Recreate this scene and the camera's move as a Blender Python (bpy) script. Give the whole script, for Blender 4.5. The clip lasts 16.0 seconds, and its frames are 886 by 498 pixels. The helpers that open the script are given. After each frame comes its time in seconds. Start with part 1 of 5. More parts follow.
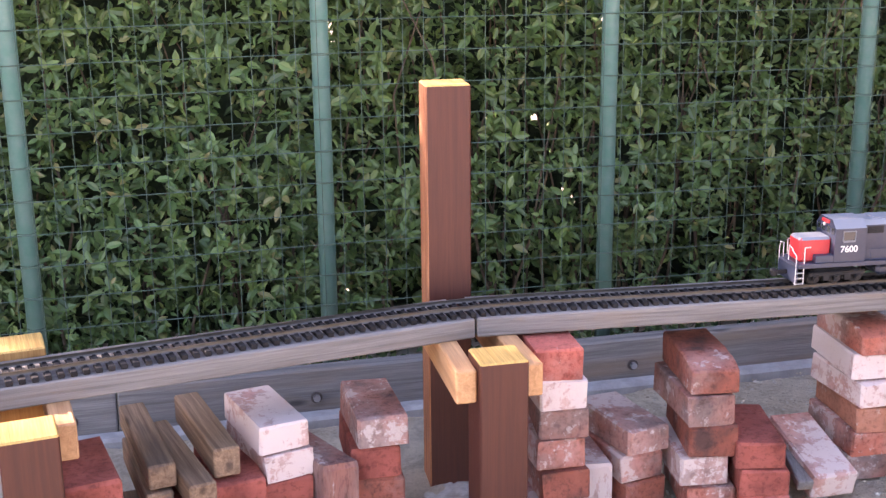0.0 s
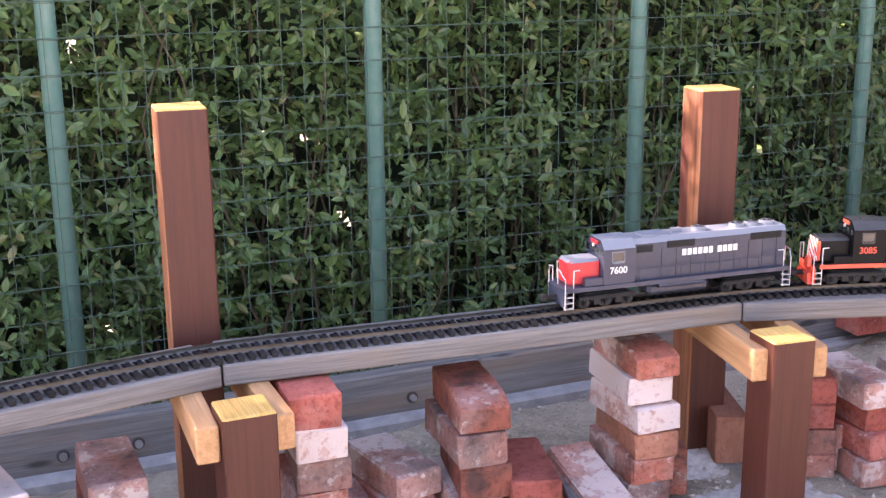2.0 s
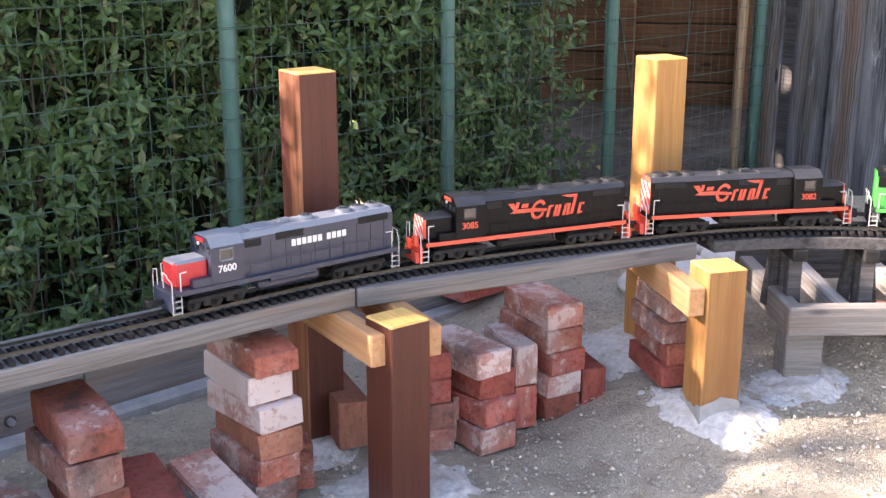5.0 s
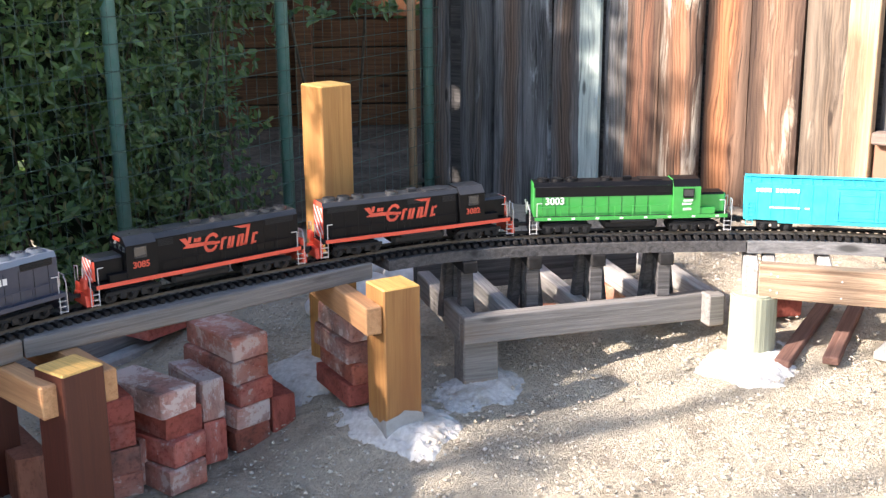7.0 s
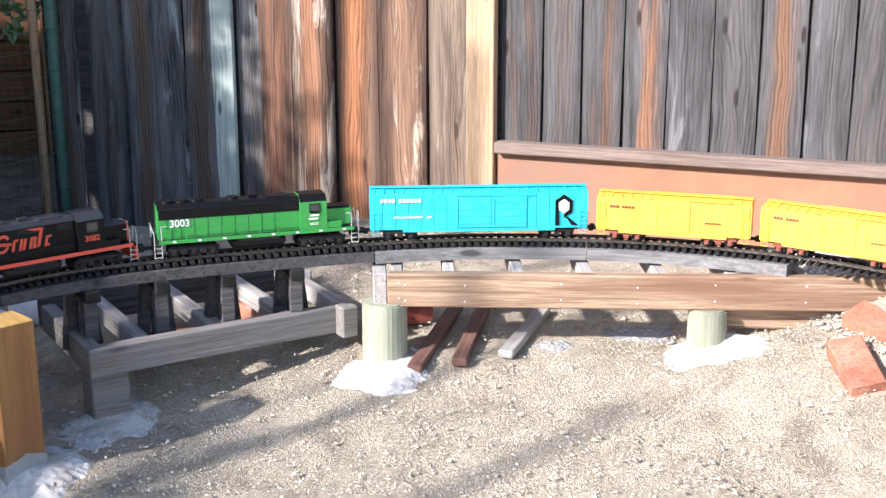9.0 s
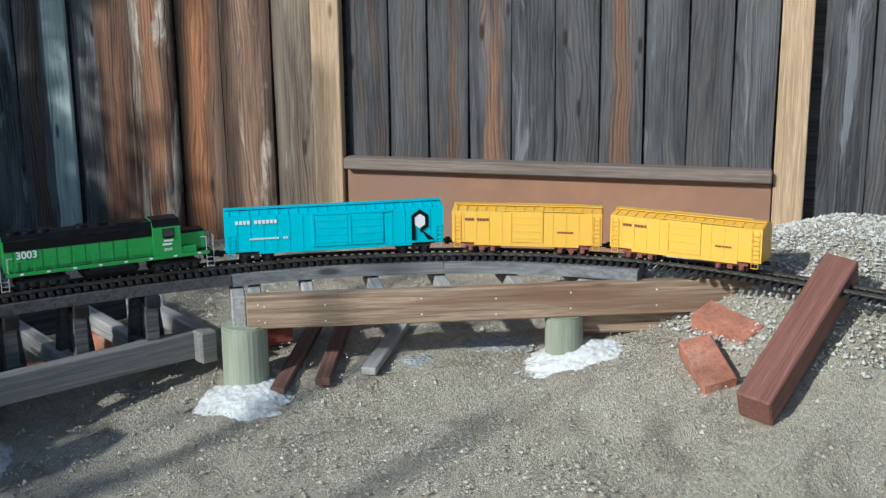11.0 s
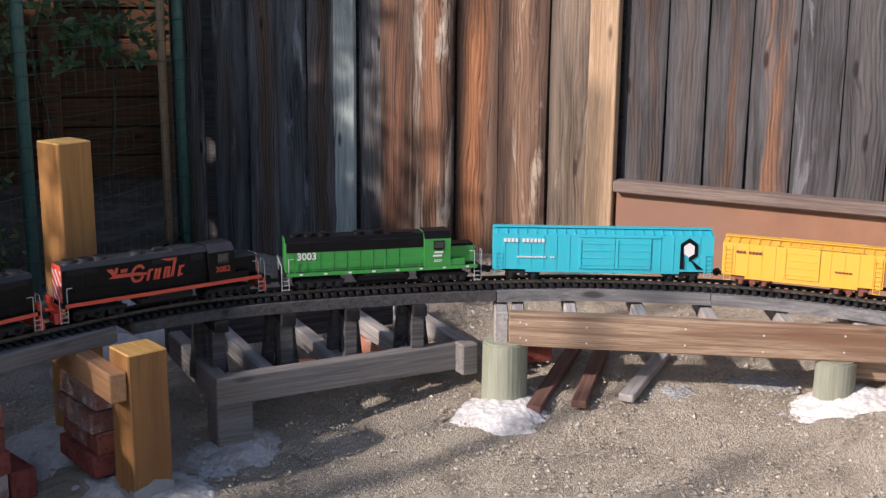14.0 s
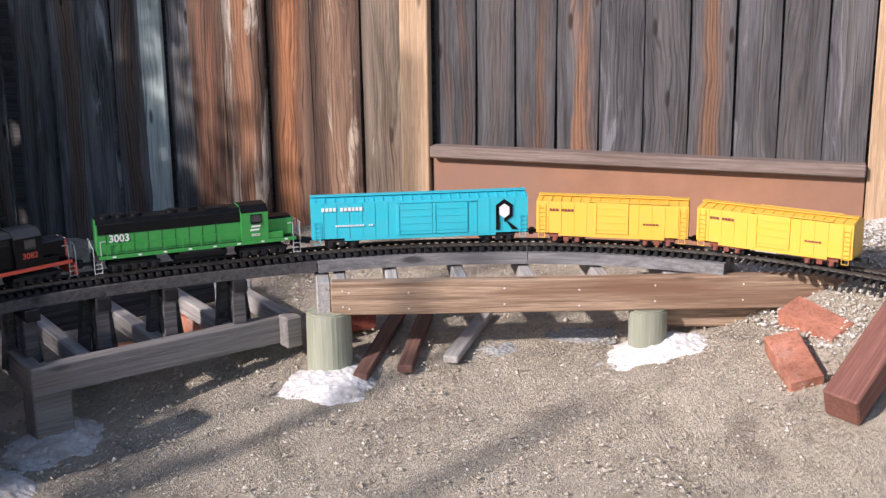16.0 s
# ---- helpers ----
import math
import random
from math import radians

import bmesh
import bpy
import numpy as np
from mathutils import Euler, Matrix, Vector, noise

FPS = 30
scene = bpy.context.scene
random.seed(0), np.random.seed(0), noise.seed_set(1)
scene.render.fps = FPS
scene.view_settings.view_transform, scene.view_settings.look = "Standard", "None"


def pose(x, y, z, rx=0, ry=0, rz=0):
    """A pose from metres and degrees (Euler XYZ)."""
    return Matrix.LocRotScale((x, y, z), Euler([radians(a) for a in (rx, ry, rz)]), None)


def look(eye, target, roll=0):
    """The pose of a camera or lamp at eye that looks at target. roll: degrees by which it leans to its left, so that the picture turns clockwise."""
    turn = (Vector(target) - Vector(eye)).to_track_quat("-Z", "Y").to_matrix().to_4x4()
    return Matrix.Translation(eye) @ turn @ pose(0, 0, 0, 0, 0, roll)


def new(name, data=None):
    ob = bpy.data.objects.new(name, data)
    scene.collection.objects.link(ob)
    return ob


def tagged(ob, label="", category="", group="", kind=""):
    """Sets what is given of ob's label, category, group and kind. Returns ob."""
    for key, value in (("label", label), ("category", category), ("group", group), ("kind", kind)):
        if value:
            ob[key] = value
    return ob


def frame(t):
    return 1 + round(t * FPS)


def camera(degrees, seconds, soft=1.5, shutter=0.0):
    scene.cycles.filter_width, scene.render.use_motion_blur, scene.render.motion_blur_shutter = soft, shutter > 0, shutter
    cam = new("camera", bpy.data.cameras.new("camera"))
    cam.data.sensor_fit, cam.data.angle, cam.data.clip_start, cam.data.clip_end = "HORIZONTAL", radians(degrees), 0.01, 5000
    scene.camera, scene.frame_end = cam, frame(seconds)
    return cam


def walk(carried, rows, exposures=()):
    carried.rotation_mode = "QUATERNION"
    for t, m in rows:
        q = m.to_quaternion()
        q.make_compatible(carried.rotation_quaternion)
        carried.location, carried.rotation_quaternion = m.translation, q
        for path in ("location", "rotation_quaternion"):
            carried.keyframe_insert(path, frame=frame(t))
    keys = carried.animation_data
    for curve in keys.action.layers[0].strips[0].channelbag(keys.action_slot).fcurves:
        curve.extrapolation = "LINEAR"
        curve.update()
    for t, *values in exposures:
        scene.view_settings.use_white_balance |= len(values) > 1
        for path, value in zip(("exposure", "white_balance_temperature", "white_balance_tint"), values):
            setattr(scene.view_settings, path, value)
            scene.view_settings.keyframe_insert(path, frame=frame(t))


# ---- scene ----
cam = camera(40.90, 16.0, soft=1.4)
PATH = (
    (0, (-0.2305, -0.0847, 1.1325), (0.5980, 1.6585, 0.6082), -0.54),
    (0.5, (-0.2262, -0.0653, 1.1336), (0.6779, 1.6436, 0.6213), -0.93),
    (1, (-0.1996, -0.0549, 1.1321), (0.7932, 1.5994, 0.6052), -1.03),
    (1.5, (-0.1163, -0.0160, 1.1208), (0.9025, 1.6211, 0.5896), -1.52),
    (2, (-0.0294, 0.0205, 1.1208), (1.0649, 1.6160, 0.6143), -0.58),
    (2.5, (0.0041, 0.0528, 1.1225), (1.1999, 1.5599, 0.5759), -1.15),
    (3, (0.0077, 0.0800, 1.1196), (1.3112, 1.4863, 0.5512), -0.13),
    (3.2, (0.0074, 0.0878, 1.1198), (1.3405, 1.4673, 0.5542), -0.22),
    (5.3, (0.0404, 0.1062, 1.1398), (1.6398, 1.1724, 0.5875), -0.03),
    (5.5, (0.0387, 0.1000, 1.1388), (1.6671, 1.1248, 0.5929), -0.14),
    (6, (0.0527, 0.0886, 1.1439), (1.7409, 1.0260, 0.6229), -0.24),
    (6.5, (0.0330, 0.0549, 1.1523), (1.7770, 0.8811, 0.6273), -0.16),
    (7, (0.0511, 0.0366, 1.1580), (1.8498, 0.7361, 0.6332), -0.51),
    (7.5, (0.0602, 0.0152, 1.1513), (1.9029, 0.5860, 0.6234), -0.82),
    (8, (0.0768, -0.0173, 1.1517), (1.9528, 0.4527, 0.6419), -0.69),
    (8.5, (0.0901, -0.0446, 1.1501), (1.9840, 0.3439, 0.6381), 0.02),
    (9, (0.0942, -0.0738, 1.1461), (2.0240, 0.1059, 0.6526), -0.11),
    (9.2, (0.0982, -0.0715, 1.1573), (2.0290, 0.0021, 0.6410), -0.58),
    (11.3, (0.0897, -0.0201, 1.1734), (2.0289, -0.1088, 0.6922), -0.66),
    (11.5, (0.0923, -0.0120, 1.1771), (2.0342, 0.0118, 0.6992), -0.40),
    (12, (0.0947, 0.0092, 1.1705), (2.0251, 0.2438, 0.7028), 0.29),
    (12.5, (0.0929, 0.0233, 1.1771), (1.9999, 0.4171, 0.7211), 0.28),
    (13, (0.0861, 0.0080, 1.1724), (1.9706, 0.5054, 0.7242), -0.15),
    (13.5, (0.0913, 0.0003, 1.1833), (1.9921, 0.4079, 0.7133), 0.49),
    (14, (0.0890, -0.0045, 1.1769), (2.0077, 0.3345, 0.7255), 0.53),
    (14.5, (0.0915, -0.0024, 1.1764), (2.0160, 0.2583, 0.6984), 0.21),
    (15, (0.0924, -0.0068, 1.1745), (2.0236, 0.1824, 0.6902), 0.13),
    (15.5, (0.0873, -0.0199, 1.1689), (2.0217, 0.1189, 0.6802), -0.34),
    (16, (0.0864, -0.0364, 1.1731), (2.0221, 0.0206, 0.6735), -0.71),
)
EXPOSURES = ((0.0, 2.85, 7450, 38), (3.0, 2.75, 7300, 32), (5.5, 2.3, 7100, 22), (7.0, 1.68, 6600, 16), (8.0, 1.4, 6350, 16), (9.0, 1.12, 6000, 16), (11.3, -0.35, 5400, 0),
             (11.7, -0.45, 5450, 1), (12.1, -0.44, 5700, 8), (12.5, -0.34, 6200, 18), (14.5, 0.14, 6350, 21), (16.0, 0.22, 6150, 21))
walk(cam, [(t, look(eye, target, roll)) for t, eye, target, roll in PATH], EXPOSURES)

# ---- world and sun ----
SUN_AZ, SUN_EL = 319.0, 30.0  # clockwise from +y, above the horizon
world = bpy.data.worlds.new("sky")
scene.world = world
world.use_nodes = True
wn = world.node_tree.nodes
sky = wn.new("ShaderNodeTexSky")
sky.sky_type, sky.sun_disc = "NISHITA", False
sky.sun_elevation, sky.sun_rotation = radians(SUN_EL), radians(SUN_AZ)
wn["Background"].inputs["Strength"].default_value = 0.13
world.node_tree.links.new(sky.outputs[0], wn["Background"].inputs["Color"])
sun_data = bpy.data.lights.new("sun", "SUN")
sun_data.energy, sun_data.angle, sun_data.color = 5.0, radians(1.3), (1.0, 0.92, 0.82)
sun = new("sun", sun_data)
to_sun = Vector((math.sin(radians(SUN_AZ)) * math.cos(radians(SUN_EL)), math.cos(radians(SUN_AZ)) * math.cos(radians(SUN_EL)), math.sin(radians(SUN_EL))))
sun.matrix_world = look(to_sun * 30, (0, 0, 0))


# ---- materials ----
def nodes_of(name):
    m = bpy.data.materials.new(name)
    m.use_nodes = True
    return m, m.node_tree.nodes, m.node_tree.links, m.node_tree.nodes["Principled BSDF"]


def ramp(n, l, src, stops):
    r = n.new("ShaderNodeValToRGB")
    els = r.color_ramp.elements
    while len(els) < len(stops):
        els.new(0.5)
    for e, (p, c) in zip(els, stops):
        e.position, e.color = p, (*c, 1)
    l.new(src, r.inputs[0])
    return r.outputs[0]


def noise_tex(n, l, vec, scale, detail=6, rough=0.6, dist=0.0):
    t = n.new("ShaderNodeTexNoise")
    t.inputs["Scale"].default_value, t.inputs["Detail"].default_value = scale, detail
    t.inputs["Roughness"].default_value, t.inputs["Distortion"].default_value = rough, dist
    l.new(vec, t.inputs["Vector"])
    return t.outputs[0]


def mixed(n, l, fac, a, b, blend="MIX"):
    m = n.new("ShaderNodeMix")
    m.data_type, m.blend_type = "RGBA", blend
    for s, v in ((m.inputs[0], fac), (m.inputs[6], a), (m.inputs[7], b)):
        if hasattr(v, "links"):
            l.new(v, s)
        else:
            s.default_value = v if isinstance(v, float) else (*v, 1)
    return m.outputs[2]


def coords(n, l, stretch=(1, 1, 1), world_space=False, shift=7.0):
    """Coordinates in metres; each object gets its own stretch of the pattern."""
    mp = n.new("ShaderNodeMapping")
    mp.inputs["Scale"].default_value = stretch
    if world_space:
        g = n.new("ShaderNodeNewGeometry")
        l.new(g.outputs["Position"], mp.inputs["Vector"])
    else:
        tc, oi, ad = n.new("ShaderNodeTexCoord"), n.new("ShaderNodeObjectInfo"), n.new("ShaderNodeVectorMath")
        mul = n.new("ShaderNodeMath")
        mul.operation = "MULTIPLY"
        mul.inputs[1].default_value = shift
        l.new(oi.outputs["Random"], mul.inputs[0])
        l.new(tc.outputs["Object"], ad.inputs[0])
        l.new(mul.outputs[0], ad.inputs[1])
        l.new(ad.outputs[0], mp.inputs["Vector"])
    return mp.outputs[0]


def bumped(n, l, bsdf, height, strength, distance=0.003):
    b = n.new("ShaderNodeBump")
    b.inputs["Strength"].default_value, b.inputs["Distance"].default_value = strength, distance
    l.new(height, b.inputs["Height"])
    l.new(b.outputs[0], bsdf.inputs["Normal"])


def value_by_object(n, l, col, low, high, sat=1.0):
    h, oi, mr = n.new("ShaderNodeHueSaturation"), n.new("ShaderNodeObjectInfo"), n.new("ShaderNodeMapRange")
    mr.inputs[3].default_value, mr.inputs[4].default_value = low, high
    l.new(oi.outputs["Random"], mr.inputs[0])
    l.new(mr.outputs[0], h.inputs["Value"])
    h.inputs["Saturation"].default_value = sat
    l.new(col, h.inputs["Color"])
    return h.outputs[0]


def wood(name, dark, light, axis="x", rough=0.75, bump=0.5, spread=(0.85, 1.15), streak=None, streak_at=0.6, knots=True, fine_amount=0.6):
    """Sawn timber with the grain along one local axis, blotches, knots and checks."""
    m, n, l, b = nodes_of(name)
    st = {"x": (1.3, 42, 42), "y": (42, 1.3, 42), "z": (42, 42, 1.3)}[axis]
    v = coords(n, l, st)
    grain = noise_tex(n, l, v, 2.2, 8, 0.65, 0.6)
    fine = noise_tex(n, l, coords(n, l, tuple(s * 5 for s in st)), 2.0, 4, 0.6)
    col = ramp(n, l, grain, ((0.36, dark), (0.5, tuple(0.45 * a + 0.55 * c for a, c in zip(dark, light))), (0.66, light)))
    mid = tuple(0.5 * (a + c) for a, c in zip(dark, light))
    col = mixed(n, l, ramp(n, l, fine, ((0.42, (0, 0, 0)), (0.62, (fine_amount,) * 3))), col, tuple(c * 0.55 for c in mid))
    blot = noise_tex(n, l, coords(n, l, tuple(max(1.0, s * 0.16) for s in st)), 1.6, 3, 0.5)
    if streak:
        col = mixed(n, l, ramp(n, l, blot, ((streak_at - 0.08, (0, 0, 0)), (streak_at + 0.1, (1, 1, 1)))), col, streak)
    if knots:
        vo = n.new("ShaderNodeTexVoronoi")
        vo.inputs["Scale"].default_value = 1.0
        l.new(coords(n, l, tuple(3.2 if s < 5 else 11.0 for s in st)), vo.inputs["Vector"])
        col = mixed(n, l, ramp(n, l, vo.outputs["Distance"], ((0.07, (0.85, 0.85, 0.85)), (0.13, (0, 0, 0)))), col, tuple(c * 0.3 for c in dark))
    col = value_by_object(n, l, col, *spread)
    l.new(col, b.inputs["Base Color"])
    b.inputs["Roughness"].default_value = rough
    bumped(n, l, b, grain, bump, 0.004)
    return m


def aged(name, dark, light, core, amount, pale=None):
    """A weathered fence board, x across and z up: silvered edges, heartwood down the middle, growth lines, knots and pale scars."""
    m, n, l, b = nodes_of(name)
    tc, oi, sep = n.new("ShaderNodeTexCoord"), n.new("ShaderNodeObjectInfo"), n.new("ShaderNodeSeparateXYZ")
    l.new(tc.outputs["Object"], sep.inputs[0])

    def calc(op, *args):
        q = n.new("ShaderNodeMath")
        q.operation = op
        for k, v in enumerate(args):
            if hasattr(v, "links"):
                l.new(v, q.inputs[k])
            else:
                q.inputs[k].default_value = v
        return q.outputs[0]

    def vec(x, sx, sz, seed):
        c = n.new("ShaderNodeCombineXYZ")
        l.new(calc("MULTIPLY", x, sx), c.inputs[0])
        l.new(calc("MULTIPLY_ADD", oi.outputs["Random"], 31.0, seed), c.inputs[1])
        l.new(calc("MULTIPLY", sep.outputs[2], sz), c.inputs[2])
        return c.outputs[0]

    def span(v, lo, hi):
        q = n.new("ShaderNodeMapRange")
        q.interpolation_type = "SMOOTHSTEP"
        q.inputs[1].default_value, q.inputs[2].default_value = lo, hi
        l.new(v, q.inputs[0])
        return q.outputs[0]

    x = sep.outputs[0]
    wander = noise_tex(n, l, vec(x, 4, 1.1, 1.0), 1.0, 4)
    xw = calc("ADD", x, calc("MULTIPLY_ADD", wander, 0.11, -0.055))
    vo = n.new("ShaderNodeTexVoronoi")
    vo.inputs["Scale"].default_value = 1.0
    l.new(vec(x, 13, 3.4, 4.0), vo.inputs["Vector"])
    knot = vo.outputs["Distance"]
    bend = calc("ADD", xw, calc("MULTIPLY", span(knot, 0.4, 0.05), 0.008))
    wave = n.new("ShaderNodeTexWave")
    wave.inputs["Scale"].default_value, wave.inputs["Distortion"].default_value = 1.0, 4.0
    wave.inputs["Detail"].default_value, wave.inputs["Detail Scale"].default_value = 3.0, 0.9
    l.new(vec(bend, 26, 0.45, 2.0), wave.inputs["Vector"])
    fine = noise_tex(n, l, vec(bend, 230, 3.0, 3.0), 1.0, 7, 0.72)
    patch = noise_tex(n, l, vec(x, 14, 1.7, 8.0), 1.0, 5, 0.6, 0.5)
    grain = calc("ADD", calc("MULTIPLY", wave.outputs["Fac"], 0.15), calc("MULTIPLY", fine, 0.85))
    outer = ramp(n, l, calc("ADD", calc("MULTIPLY", patch, 0.75), calc("MULTIPLY", grain, 0.3)), ((0.4, dark), (0.62, light)))
    inner = ramp(n, l, grain, ((0.34, core[0]), (0.56, core[1])))
    mask = calc("MULTIPLY", span(calc("ADD", calc("ABSOLUTE", xw), calc("MULTIPLY_ADD", fine, 0.05, -0.025)), 0.062, 0.01), span(noise_tex(n, l, vec(bend, 22, 1.1, 12.0), 1.0, 5, 0.6), 0.7 - 0.5 * amount, 0.86 - 0.45 * amount))
    col = mixed(n, l, mask, outer, inner)
    if pale:
        scar = noise_tex(n, l, vec(bend, 16, 2.0, 17.0), 1.0, 7, 0.65, 0.6)
        col = mixed(n, l, calc("MULTIPLY", span(scar, pale[1] - 0.05, pale[1] + 0.06), 0.85), col, pale[0])
    col = mixed(n, l, calc("MULTIPLY", span(fine, 0.46, 0.3), 0.7), col, tuple(c * 0.4 for c in dark))
    smut = noise_tex(n, l, vec(x, 9, 0.9, 27.0), 1.0, 6, 0.65, 0.4)
    col = mixed(n, l, calc("MULTIPLY", span(smut, 0.52, 0.68), 0.6), col, tuple(c * 0.7 for c in dark))
    rim = calc("ADD", calc("ABSOLUTE", x), calc("MULTIPLY_ADD", patch, 0.05, -0.025))
    col = mixed(n, l, calc("MULTIPLY", span(rim, 0.05, 0.08), 0.6), col, tuple(c * 0.75 for c in dark))
    check = noise_tex(n, l, vec(bend, 85, 0.9, 21.0), 1.0, 3, 0.5)
    col = mixed(n, l, calc("MULTIPLY", span(check, 0.66, 0.7), 0.85), col, tuple(c * 0.25 for c in dark))
    col = mixed(n, l, calc("MULTIPLY", span(knot, 0.13, 0.06), 0.92), col, tuple(c * 0.35 for c in core[0]))
    col = value_by_object(n, l, col, 0.78, 1.18)
    l.new(col, b.inputs["Base Color"])
    b.inputs["Roughness"].default_value = 0.78
    b.inputs["Specular IOR Level"].default_value = 0.4
    bumped(n, l, b, grain, 1.0, 0.005)
    return m


def mottled(name, stops, scale, rough=0.8, bump=0.4, big=None, world_space=False, metal=0.0, spread=(0.9, 1.1), spec=0.5):
    """A rough surface: colours by fine noise, larger patches of another colour, relief."""
    m, n, l, b = nodes_of(name)
    v = coords(n, l, (1, 1, 1), world_space)
    f = noise_tex(n, l, v, scale, 8, 0.65)
    col = ramp(n, l, f, stops)
    if big:
        bscale, low, high, bcol = big
        g = noise_tex(n, l, v, bscale, 5, 0.6, 0.4)
        col = mixed(n, l, ramp(n, l, g, ((low, (0, 0, 0)), (high, (1, 1, 1)))), col, bcol)
    if not world_space:
        col = value_by_object(n, l, col, *spread)
    l.new(col, b.inputs["Base Color"])
    b.inputs["Roughness"].default_value, b.inputs["Metallic"].default_value = rough, metal
    b.inputs["Specular IOR Level"].default_value = spec
    bumped(n, l, b, f, bump, 0.004)
    return m


def brick_material(name, red, dark, white, amount):
    """Used brick: clay with burnt patches, a thin lime wash, crusts of old mortar and pits; the wash varies by the piece."""
    m, n, l, b = nodes_of(name)
    v = coords(n, l, (1, 1, 1), shift=23.0)
    fine = noise_tex(n, l, v, 95, 7, 0.7)
    mid = noise_tex(n, l, v, 13, 4, 0.55)
    wash = noise_tex(n, l, v, 8, 3, 0.5)
    crust = noise_tex(n, l, v, 34, 8, 0.75)
    oi = n.new("ShaderNodeObjectInfo")

    def calc(op, *args):
        q = n.new("ShaderNodeMath")
        q.operation, q.use_clamp = op, op == "MULTIPLY"
        for k, w in enumerate(args):
            if hasattr(w, "links"):
                l.new(w, q.inputs[k])
            else:
                q.inputs[k].default_value = w
        return q.outputs[0]

    col = ramp(n, l, mid, ((0.32, dark), (0.5, red), (0.72, tuple(min(1, c * 1.3) for c in red))))
    col = mixed(n, l, ramp(n, l, fine, ((0.35, (0.55, 0.55, 0.55)), (0.5, (0, 0, 0)))), col, tuple(c * 0.5 for c in dark))
    level = calc("ADD", wash, calc("MULTIPLY_ADD", oi.outputs["Random"], 0.24, amount - 0.62))
    thin = ramp(n, l, calc("MULTIPLY_ADD", fine, 0.3, level), ((0.16, (0, 0, 0)), (0.46, (0.7, 0.7, 0.7))))
    col = mixed(n, l, thin, col, tuple(0.72 * c + 0.28 * d for c, d in zip(white, red)))
    thick = ramp(n, l, calc("MULTIPLY_ADD", level, 0.7, crust), ((0.64, (0, 0, 0)), (0.69, (0.9, 0.9, 0.9))))
    col = mixed(n, l, thick, col, white)
    col = value_by_object(n, l, col, 0.66, 1.15, 1.08)
    l.new(col, b.inputs["Base Color"])
    b.inputs["Roughness"].default_value = 0.9
    b.inputs["Specular IOR Level"].default_value = 0.3
    bumped(n, l, b, calc("MULTIPLY_ADD", crust, 1.0, calc("MULTIPLY", fine, 0.5)), 0.8, 0.005)
    return m


def paint(name, col, rough=0.35, metal=0.0, wear=0.06, spec=0.5):
    """Model paint or plastic: nearly plain, with faint dust and scuffs."""
    m, n, l, b = nodes_of(name)
    v = coords(n, l)
    f = noise_tex(n, l, v, 35, 5, 0.6)
    dusty = tuple(c + (0.35 - c) * wear * 2.2 for c in col)
    l.new(ramp(n, l, f, ((0.35, col), (0.8, dusty))), b.inputs["Base Color"])
    l.new(ramp(n, l, f, ((0.3, (rough - 0.05,) * 3), (0.8, (rough + 0.18,) * 3))), b.inputs["Roughness"])
    b.inputs["Metallic"].default_value = metal
    b.inputs["Specular IOR Level"].default_value = spec
    return m


def speckled(name, stops, rough=0.88):
    """Loose lumps, each with a shade of its own."""
    m, n, l, b = nodes_of(name)
    g = n.new("ShaderNodeNewGeometry")
    f = noise_tex(n, l, coords(n, l, (1, 1, 1), True), 150, 4, 0.6)
    col = mixed(n, l, ramp(n, l, f, ((0.35, (0.5, 0.5, 0.5)), (0.6, (0, 0, 0)))), ramp(n, l, g.outputs["Random Per Island"], stops), tuple(c * 0.6 for c in stops[1][1]))
    l.new(col, b.inputs["Base Color"])
    b.inputs["Roughness"].default_value = rough
    b.inputs["Specular IOR Level"].default_value = 0.3
    return m


M = {}
M["stain"] = wood("stained_wood", (0.072, 0.017, 0.0095), (0.102, 0.026, 0.0135), "z", 0.55, 0.2, (0.85, 1.1), knots=False, fine_amount=0.25)
M["raw"] = wood("raw_fir", (0.37, 0.17, 0.045), (0.5, 0.26, 0.08), "z", 0.65, 0.2, (0.95, 1.08), streak=(0.38, 0.17, 0.055), streak_at=0.64, fine_amount=0.2)
# Darker copy of raw_fir for the shaded short post; the tall one is sunlit.
M["raw_shaded"] = wood("raw_fir_shaded", (0.27, 0.12, 0.036), (0.4, 0.2, 0.064), "z", 0.65, 0.25, (0.95, 1.05), streak=(0.24, 0.1, 0.032), streak_at=0.6, fine_amount=0.25)
M["raw_x"] = wood("raw_fir_beam", (0.45, 0.22, 0.095), (0.62, 0.34, 0.16), "x", 0.7, 0.25, fine_amount=0.25)
M["rawside"] = wood("part_stained_fir", (0.2, 0.06, 0.028), (0.46, 0.19, 0.085), "z", 0.7, 0.35, streak=(0.12, 0.03, 0.018), streak_at=0.62)
M["rawend"] = wood("fir_end_grain", (0.62, 0.33, 0.08), (0.82, 0.52, 0.16), "y", 0.7, 0.3, knots=False)
M["gray_x"] = wood("weathered_beam", (0.15, 0.138, 0.128), (0.28, 0.262, 0.243), "x", 0.85, 0.6, (0.85, 1.2), streak=(0.26, 0.185, 0.125), streak_at=0.62, fine_amount=0.4)
M["gray_y"] = wood("weathered_curved_board", (0.13, 0.128, 0.128), (0.3, 0.295, 0.29), "y", 0.8, 0.6, (0.9, 1.1), fine_amount=0.4)
M["pale_x"] = wood("pale_weathered_board", (0.3, 0.28, 0.26), (0.56, 0.53, 0.49), "x", 0.85, 0.6, (0.9, 1.1))
